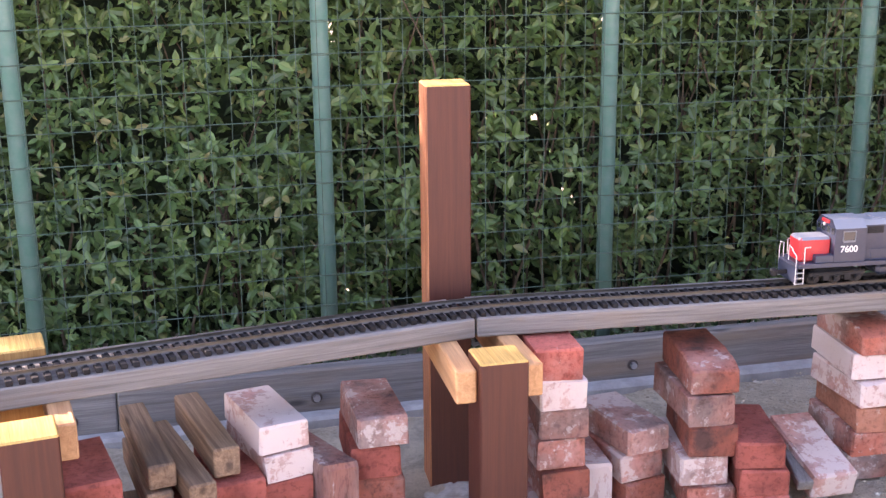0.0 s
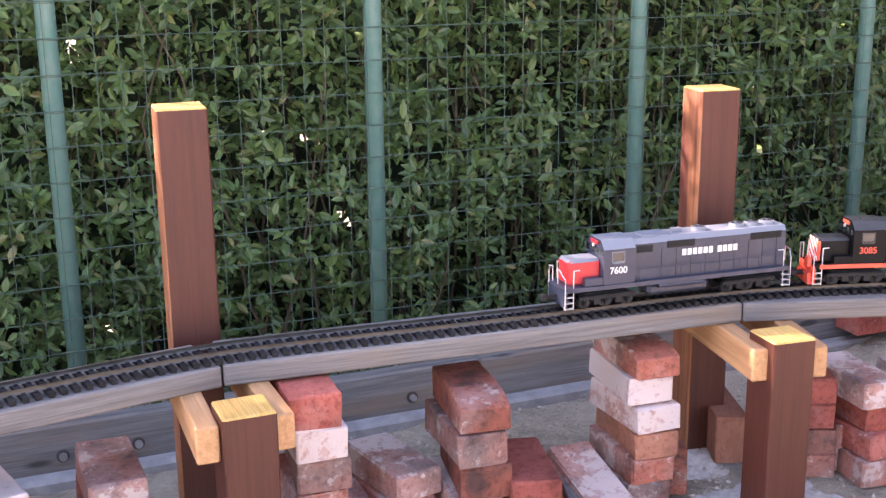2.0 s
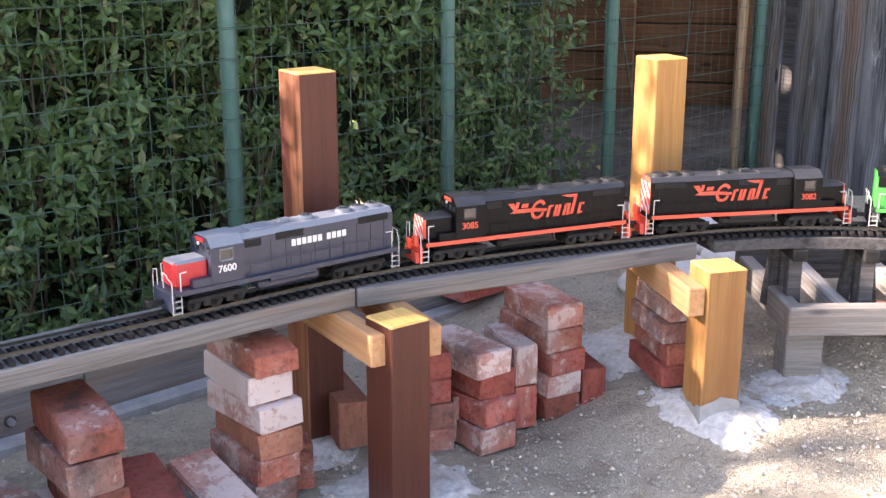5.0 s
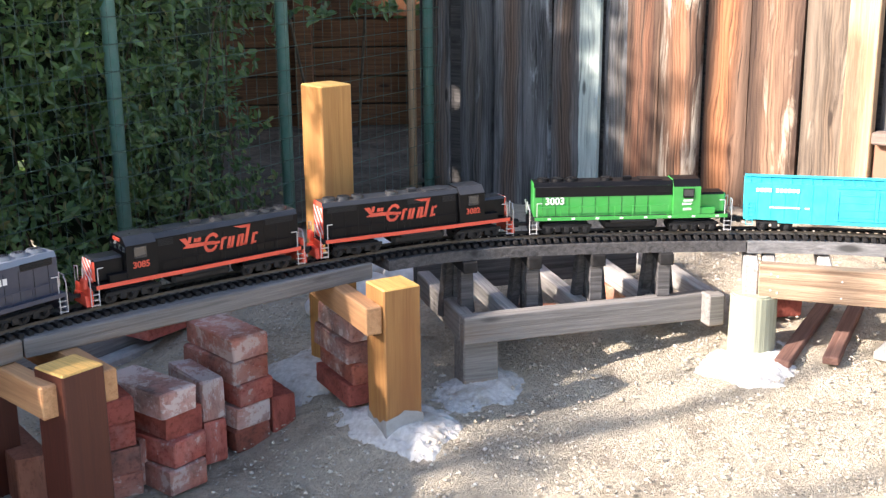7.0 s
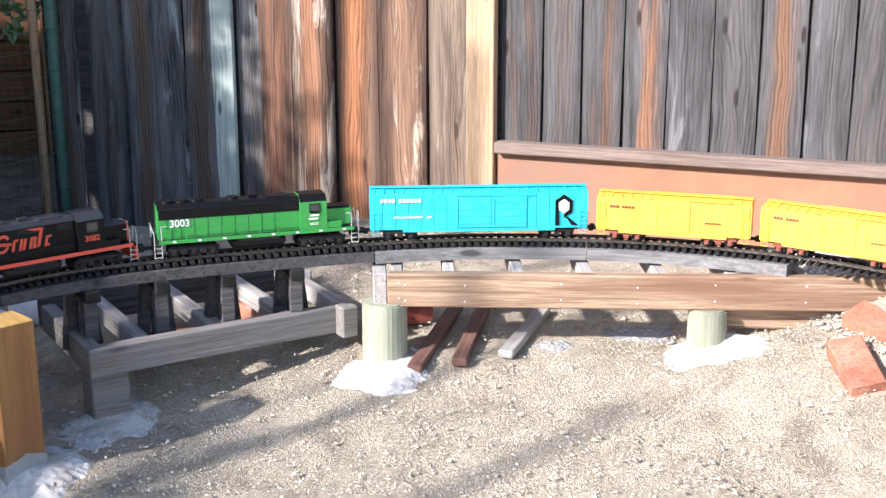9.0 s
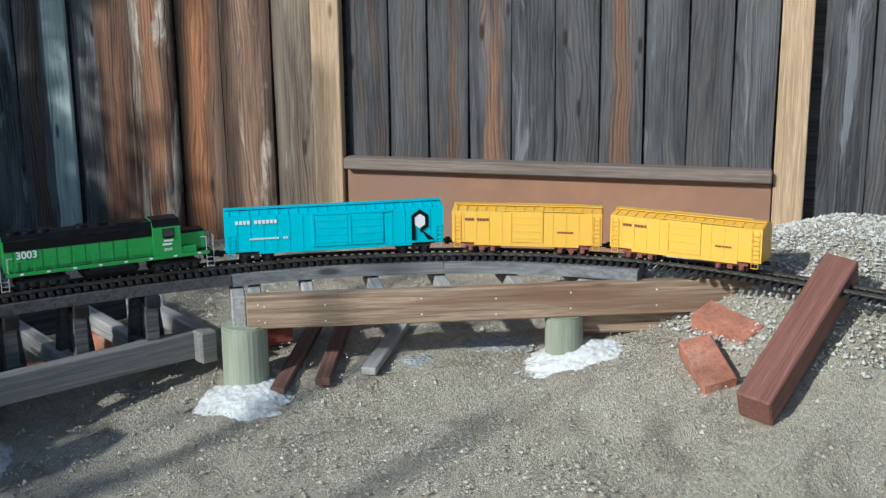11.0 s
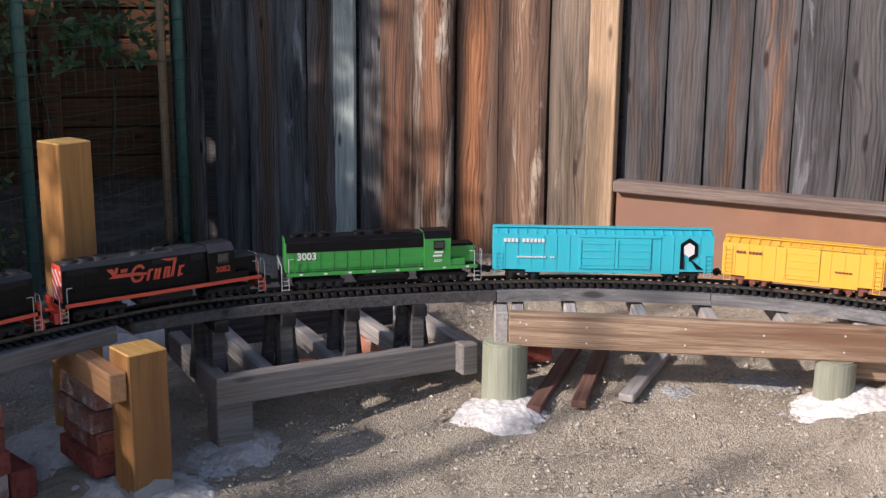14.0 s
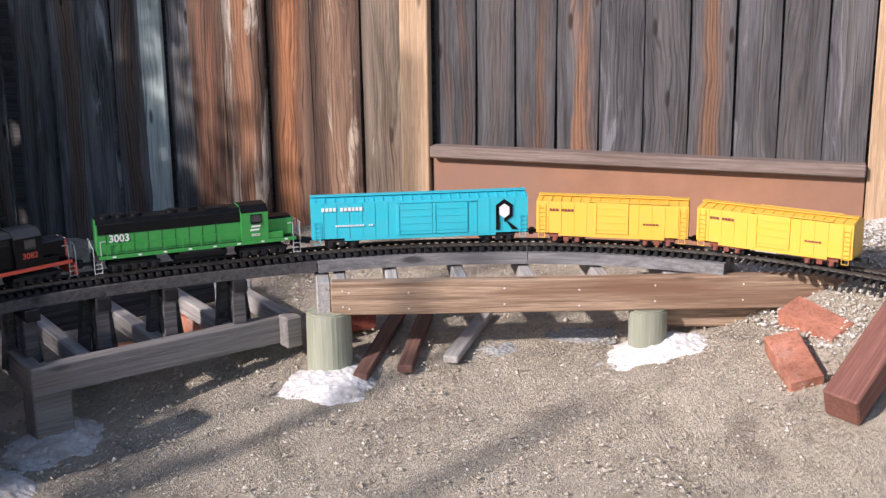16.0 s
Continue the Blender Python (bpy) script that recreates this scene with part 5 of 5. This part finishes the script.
def truck(parent, x, axles, wide=0.066, material=None):
    mat = material or M["chassis"]
    span = axles[-1] - axles[0]
    bm = bmesh.new()
    for sy in (-1, 1):
        bm_box((span + 0.03, 0.005, 0.008), (x, sy * wide / 2, 0.022), None, bm, 0.001)
        for a in axles:
            bm_box((0.012, 0.007, 0.014), (x + a, sy * wide / 2, 0.014), None, bm, 0.001)
            bm_cyl(0.0045, 0.009, (x + a, sy * (wide / 2 + 0.002), 0.0135), "y", 10, bm=bm)
        for a, c in zip(axles[:-1], axles[1:]):
            bm_box((0.014, 0.006, 0.016), (x + (a + c) / 2, sy * wide / 2, 0.016), None, bm, 0.001)
        bm_rod((x - span / 2 - 0.01, sy * (wide / 2 + 0.004), 0.028), (x + span / 2 + 0.01, sy * (wide / 2 + 0.004), 0.026), 0.0015, 5, bm)
    bm_box((span, wide * 0.7, 0.006), (x, 0, 0.026), None, bm)
    tr = part("truck", bm, mat, parent, "dark wheel truck")
    for a in axles:
        wheelset(tr, x + a)
    return tr


def coupler(parent, x, sign):
    bm = bm_box((0.026, 0.008, 0.008), (x + sign * 0.01, 0, 0.022), bevel=0.001)
    bm_box((0.012, 0.015, 0.014), (x + sign * 0.025, 0.002 * sign, 0.022), None, bm, 0.002)
    part("coupler", bm, M["chassis"], parent)


def end_rails(parent, x, sign, material, y=0.039):
    """Steps, ladder and bent grab rails at one corner pair of a locomotive."""
    for sy in (-1, 1):
        bm = bmesh.new()
        for dx in (0.0, 0.017):
            bm_rod((x - sign * dx, sy * y, 0.004), (x - sign * dx, sy * y, 0.064 + (0.016 if dx else 0)), 0.0011, 6, bm)
        bm_rod((x, sy * y, 0.064), (x + sign * 0.004, sy * (y - 0.012), 0.074), 0.0011, 6, bm)
        bm_rod((x - sign * 0.017, sy * y, 0.08), (x - sign * 0.03, sy * (y - 0.002), 0.08), 0.0011, 6, bm)
        for z in (0.006, 0.017, 0.028, 0.038):
            bm_box((0.017, 0.008, 0.0014), (x - sign * 0.0085, sy * (y - 0.003), z), None, bm)
        part("step_ladder", bm, material, parent, "pale painted steps and grab rails")
        bm = bmesh.new()
        bm_rod((x + sign * 0.004, sy * 0.012, 0.05), (x + sign * 0.004, sy * 0.012, 0.08), 0.001, 6, bm)
        bm_rod((x + sign * 0.004, sy * 0.012, 0.08), (x + sign * 0.004, sy * 0.03, 0.076), 0.001, 6, bm)
        part("grab_rail", bm, material, parent)


def locomotive(s, flip, colours, number, name_kind, label):
    """A hood diesel: frame, hood with fans, cab, low nose, tank, trucks and rails. Cab at local +x."""
    c = colours
    m = track_pose(s, 0.15, RAIL_TOP)
    if flip:
        m = m @ Matrix.Rotation(radians(180), 4, "Z")
    loco = thing("locomotive", m, label, "locomotive", "train")
    part("frame", bm_box((0.486, 0.084, 0.009), (0, 0, 0.042), bevel=0.001), c["frame"], loco)
    for sy in (-1, 1):
        part("sill_stripe", bm_box((0.47, 0.0016, 0.0085), (0, sy * 0.0428, 0.0425)), c["stripe"], loco)
    # hood
    hw, top = 0.031, 0.128
    prof = [(-hw, 0.046), (hw, 0.046), (hw, top - 0.01), (hw - 0.007, top), (-hw + 0.007, top), (-hw, top - 0.01)]
    bm = bm_prism(prof, -0.105, 0.236)
    bmesh.ops.transform(bm, matrix=Matrix.Rotation(radians(90), 4, "Z"), verts=bm.verts)
    mats = [c["body"], c["roof"], c["end"]]
    for f in bm.faces:
        n = f.normal
        zc = f.calc_center_median().z
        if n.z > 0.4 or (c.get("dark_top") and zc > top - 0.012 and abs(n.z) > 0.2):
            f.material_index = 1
        elif n.x < -0.6:
            f.material_index = 2
    hood = part("hood", bm, mats, loco)
    if c.get("dark_top"):
        for sy in (-1, 1):
            part("upper_panel", bm_box((0.334, 0.0014, 0.024), (-0.066, sy * (hw + 0.0006), top - 0.022), bevel=0.0004), c["roof"], loco, "black upper hood side")
    for sy in (-1, 1):
        for k in range(9):
            part("door_seam", bm_box((0.0006, 0.0009, 0.06), (-0.215 + 0.032 * k, sy * (hw + 0.0003), 0.078)), M["chassis"], hood)
        for x0, w, z in ((-0.19, 0.07, 0.112), (0.0, 0.06, 0.112), (0.078, 0.034, 0.108)):
            bm = bm_box((w, 0.0006, 0.014), (x0, sy * (hw + 0.0003), z))
            for k in range(6):
                bm_box((w, 0.0014, 0.0012), (x0, sy * (hw + 0.0006), z - 0.006 + 0.0024 * k), None, bm)
            part("grille", bm, M["chassis"], hood, "dark louvred grille")
    for k, x in enumerate((-0.21, -0.175, -0.14, -0.055)):
        bm = bm_cyl(0.0155, 0.006, (x, 0, top + 0.003), "z", 22, 0.0145)
        bm_cyl(0.011, 0.002, (x, 0, top + 0.006), "z", 18, bm=bm)
        fan = part("roof_fan", bm, c["roof"], loco)
        bm = bmesh.new()
        for a in range(0, 180, 30):
            bm_box((0.026, 0.0008, 0.0008), (x, 0, top + 0.0072), Matrix.Rotation(radians(a), 4, "Z"), bm)
        part("fan_guard", bm, M["chassis"], fan)
    part("exhaust", bm_box((0.022, 0.012, 0.008), (-0.005, 0, top + 0.004), bevel=0.001), c["roof"], loco)
    part("roof_hatch", bm_box((0.055, 0.04, 0.004), (0.05, 0, top + 0.001), bevel=0.001), c["roof"], loco)
    # cab
    cw = 0.0405
    prof = [(-cw, 0.046), (cw, 0.046), (cw, 0.115), (0.024, 0.131), (-0.024, 0.131), (-cw, 0.115)]
    bm = bm_prism(prof, -0.168, -0.102)
    bmesh.ops.transform(bm, matrix=Matrix.Rotation(radians(90), 4, "Z"), verts=bm.verts)
    for f in bm.faces:
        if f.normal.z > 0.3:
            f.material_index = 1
    cab = part("cab", bm, [c["body"], c["roof"]], loco)
    for sy in (-1, 1):
        part("cab_window", bm_box((0.024, 0.001, 0.017), (0.138, sy * (cw + 0.0003), 0.1)), M["glass"], cab, "dark side window glass")
        bm = bmesh.new()
        for dx, dz, w, h in ((0, 0.0095, 0.028, 0.0016), (0, -0.0095, 0.028, 0.0016), (-0.013, 0, 0.0012, 0.02), (0.013, 0, 0.0012, 0.02)):
            bm_box((w, 0.0018, h), (0.138 + dx, sy * (cw + 0.0006), 0.1 + dz), None, bm)
        part("window_frame", bm, c["roof"], cab)
        part("armrest", bm_box((0.024, 0.003, 0.0016), (0.138, sy * (cw + 0.0015), 0.0885)), c["roof"], cab)
    for y in (-0.03, -0.011, 0.011, 0.03):
        part("windscreen", bm_box((0.001, 0.013, 0.013), (0.1684, y, 0.1085)), M["glass"], cab)
    part("number_board", bm_box((0.004, 0.03, 0.007), (0.169, 0, 0.124), bevel=0.0008), c["end"], cab)
    part("headlight", bm_cyl(0.0034, 0.003, (0.172, 0, 0.1175), "x", 12), M["silver"], cab)
    # nose
    bm = bm_box((0.068, 0.05, 0.05), (0.2, 0, 0.071), bevel=0.005)
    for f in bm.faces:
        if f.normal.z > 0.6:
            f.material_index = 1
        elif f.normal.x > 0.6:
            f.material_index = 2
    part("nose", bm, [c["nose"], c["roof"], c["end"]], loco)
    part("toolbox", bm_box((0.04, 0.078, 0.016), (0.185, 0, 0.054), bevel=0.001), c["body"], loco)
    if name_kind == "script":
        striped_plate(loco, Matrix.Translation((0.2345, 0, 0.048)) @ Matrix.Rotation(radians(90), 4, "Z") @ Matrix.Rotation(radians(90), 4, "X"), 0.042, 0.046)
        striped_plate(loco, Matrix.Translation((-0.2366, 0, 0.048)) @ Matrix.Rotation(radians(-90), 4, "Z") @ Matrix.Rotation(radians(90), 4, "X"), 0.054, 0.068)
    # ends, tank, running gear
    for sign in (-1, 1):
        part("pilot", bm_box((0.006, 0.08, 0.036), (sign * 0.244, 0, 0.024), bevel=0.002), c["pilot"], loco)
        if name_kind == "script":
            part("plow", bm_prism([(-0.033, 0.004), (0.033, 0.004), (0.028, 0.026), (-0.028, 0.026)], -0.004, 0.006), c["pilot"], loco, "orange snow plough").matrix_basis = Matrix.Translation((sign * 0.25, 0, 0)) @ Matrix.Rotation(radians(90), 4, "Z")
            part("hose_bracket", bm_box((0.01, 0.022, 0.022), (sign * 0.25, 0.018, 0.048), bevel=0.003), c["pilot"], loco)
        end_rails(loco, sign * 0.246, sign, M["silver"])
        coupler(loco, sign * 0.25, sign)
        truck(loco, sign * 0.155, (-0.045, 0.0, 0.045))
    bm = bm_box((0.135, 0.062, 0.024), (0, 0, 0.024), bevel=0.007)
    part("fuel_tank", bm, c["tank"], loco)
    for sy in (-1, 1):
        part("air_tank", bm_cyl(0.0055, 0.1, (0.0, sy * 0.037, 0.034), "x", 12), c["tank"], loco)
        bm = bmesh.new()
        for x in np.linspace(-0.215, 0.09, 8):
            bm_rod((x, sy * 0.0412, 0.046), (x, sy * 0.0412, 0.071), 0.0009, 5, bm)
        bm_rod((-0.225, sy * 0.0412, 0.071), (0.095, sy * 0.0412, 0.071), 0.0009, 5, bm)
        part("handrail", bm, c["rail"], loco)
        # painted marks
        if name_kind == "bars":
            bar_mark(loco, side_pose(sy, -0.07, hw + 0.0008, 0.094), (6, 4), 0.0085, 0.0125, 0.0032, 0.008, M["white"])
        elif name_kind == "script":
            script_mark(loco, side_pose(sy, -0.045, hw + 0.0008, 0.089))
        if name_kind == "green":
            letters(number, 0.024, M["white"], loco, side_pose(sy, -0.185, hw + 0.0012, 0.083))
            part("cab_mark", merged([slab(-0.011, 0.011, 0.002, 0.0065, 0.4), slab(-0.011, 0.011, -0.0065, -0.002, 0.4), slab(-0.01, 0.01, -0.016, -0.0145, 0), slab(-0.01, 0.01, -0.0195, -0.018, 0)]), M["white"], loco, "white cab mark bars").matrix_basis = side_pose(sy, 0.136, cw + 0.0006, 0.077)
            for x in np.linspace(-0.2, 0.21, 8):
                part("sill_mark", bm_box((0.008, 0.001, 0.004), (float(x), sy * 0.0437, 0.0425)), M["white"], loco)
        else:
            letters(number, 0.0185, M["white"] if name_kind == "bars" else M["orange"], loco, side_pose(sy, 0.137, cw + 0.0006, 0.073))
    return loco


CB = dict(body=M["bluegray"], roof=M["roofsky"], end=M["scarlet"], nose=M["scarlet"], frame=M["bluegray"], stripe=M["bluegray"], pilot=M["bluegray"], tank=M["bluegray"], rail=M["bluegray"])
RG = dict(body=M["black"], roof=M["blacksheen"], end=M["orange"], nose=M["black"], frame=M["black"], stripe=M["orange"], pilot=M["orange"], tank=M["chassis"], rail=M["black"])
GN = dict(body=M["green"], roof=M["black"], end=M["green"], nose=M["green"], frame=M["chassis"], stripe=M["green"], pilot=M["black"], tank=M["chassis"], rail=M["green"], dark_top=True)
locomotive(3.255, True, CB, "7600", "bars", "blue-grey model diesel locomotive with scarlet nose")
locomotive(3.802, True, RG, "3085", "script", "black model diesel locomotive with orange-red stripes, cab leading")
locomotive(4.350, False, RG, "3082", "script", "black model diesel locomotive with orange-red stripes, hood leading")
locomotive(4.891, False, GN, "3003", "green", "bright green model diesel locomotive with black top")


def boxcar(s, length, paint_key, label, marked):
    """A ribbed boxcar: body, roof panels, sliding door, ladders, trucks, couplers."""
    car = thing("boxcar", track_pose(s, 0.15, RAIL_TOP), label, "boxcar", "train")
    P = M[paint_key]
    h0, h1, w = 0.03, 0.128 if marked else 0.118, 0.084
    prof = [(-w / 2, h0), (w / 2, h0), (w / 2, h1 - 0.008), (0, h1), (-w / 2, h1 - 0.008)]
    bm = bm_prism(prof, -length / 2, length / 2)
    bmesh.ops.transform(bm, matrix=Matrix.Rotation(radians(90), 4, "Z"), verts=bm.verts)
    part("body", bm, P, car)
    bm = bmesh.new()
    for x in np.arange(-length / 2 + 0.012, length / 2, 0.024):
        for sy in (-1, 1):
            bm_box((0.0025, w / 2, 0.002), (x, sy * w / 4, h1 - 0.003), Matrix.Rotation(radians(-sy * 10.8), 4, "X"), bm)
    bm_box((length, 0.022, 0.002), (0, 0, h1 + 0.003), None, bm)
    part("roof_ribs", bm, P, car, "ribbed roof with walkway")
    for sy in (-1, 1):
        part("side_sill", bm_box((length * 0.7, 0.003, 0.008), (0, sy * (w / 2 - 0.002), h0 - 0.003), bevel=0.0005), P, car)
        doors = ((-0.015, 0.09), (0.075, 0.088)) if marked else ((0.0, 0.085),)
        for x0, dw in doors:
            door = part("sliding_door", bm_box((dw, 0.003, 0.078), (x0, sy * (w / 2 + 0.0012), h0 + 0.043), bevel=0.0006), P, car)
            bm = bmesh.new()
            for k in range(4):
                bm_box((dw * 0.94, 0.0014, 0.0016), (x0, sy * (w / 2 + 0.0032), h0 + 0.014 + 0.018 * k), None, bm)
            bm_rod((x0 - dw / 2 + 0.006, sy * (w / 2 + 0.004), h0 + 0.008), (x0 - dw / 2 + 0.006, sy * (w / 2 + 0.004), h0 + 0.078), 0.0008, 5, bm)
            part("door_ribs", bm, P, door)
        part("door_track", bm_box((0.2, 0.003, 0.002), (0.04, sy * (w / 2 + 0.002), h0 + 0.085)), P, car)
        bm = bmesh.new()
        for x in np.arange(-length / 2 + 0.03, length / 2 - 0.01, 0.032):
            bm_box((0.0022, 0.0012, h1 - h0 - 0.012), (x, sy * (w / 2 + 0.0005), (h0 + h1 - 0.008) / 2), None, bm)
        part("side_ribs", bm, P, car)
        for sx in (-1, 1):
            bm = bmesh.new()
            for dx in (0.006, 0.022):
                bm_rod((sx * (length / 2 - dx), sy * (w / 2 + 0.004), h0 - 0.012), (sx * (length / 2 - dx), sy * (w / 2 + 0.004), h0 + (0.045 if marked else 0.075)), 0.0008, 5, bm)
            for z in np.arange(h0 - 0.012, h0 + (0.045 if marked else 0.075), 0.011):
                bm_rod((sx * (length / 2 - 0.006), sy * (w / 2 + 0.004), z), (sx * (length / 2 - 0.022), sy * (w / 2 + 0.004), z), 0.0008, 5, bm)
            part("ladder", bm, P, car)
        if marked:
            k = 0.0285
            hexa = [(k * 0.62 * math.cos(radians(a)), k * 0.75 * math.sin(radians(a)) + 0.009) for a in (-30, 30, 90, 150, 210, 270)]
            inner = [(x * 0.62, (y - 0.009) * 0.62 + 0.009) for x, y in hexa]
            shapes = []
            for i in (0, 1, 2, 3, 5):
                shapes.append(plate((hexa[i], hexa[(i + 1) % 6], inner[(i + 1) % 6], inner[i])))
            shapes.append(plate(((hexa[3][0], hexa[3][1]), (hexa[3][0], -0.026), (hexa[3][0] + 0.0075, -0.026), (inner[3][0], inner[3][1]))))
            shapes.append(plate(((0.002, -0.008), (0.009, -0.012), (0.026, -0.026), (0.014, -0.026))))
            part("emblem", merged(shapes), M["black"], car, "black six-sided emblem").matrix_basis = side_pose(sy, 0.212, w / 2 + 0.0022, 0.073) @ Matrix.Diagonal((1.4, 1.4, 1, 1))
            part("emblem_centre", plate([(x * 0.98, y) for x, y in inner]), M["white"], car).matrix_basis = side_pose(sy, 0.212, w / 2 + 0.0021, 0.073) @ Matrix.Diagonal((1.4, 1.4, 1, 1))
            bar_mark(car, side_pose(sy, -0.19, w / 2 + 0.0022, 0.104), (4, 6), 0.007, 0.009, 0.0025, 0.008, M["white"])
            bar_mark(car, side_pose(sy, -0.16, w / 2 + 0.0022, 0.062), (12, 2), 0.0045, 0.004, 0.0015, 0.01, M["white"])
        else:
            bar_mark(car, side_pose(sy, -0.12, w / 2 + 0.0022, 0.09), (3, 4), 0.006, 0.006, 0.002, 0.006, M["oxide"])
            bar_mark(car, side_pose(sy, 0.1, w / 2 + 0.0022, 0.062), (5,), 0.006, 0.004, 0.002, 0.004, M["oxide"])
    part("underframe", bm_box((length * 0.96, 0.05, 0.008), (0, 0, 0.026)), M["chassis"] if marked else M["oxide"], car)
    for sign in (-1, 1):
        truck(car, sign * (length / 2 - 0.075), (-0.028, 0.028), material=M["chassis"] if marked else M["oxide"])
        coupler(car, sign * (length / 2 - 0.005), sign)
    return car


boxcar(5.450, 0.545, "turquoise", "turquoise model boxcar with ribbed sides and black emblem", True)
boxcar(5.945, 0.375, "yellow", "yellow model reefer car with oxide red underframe", False)
boxcar(6.355, 0.375, "yellow", "yellow model reefer car with oxide red underframe", False)
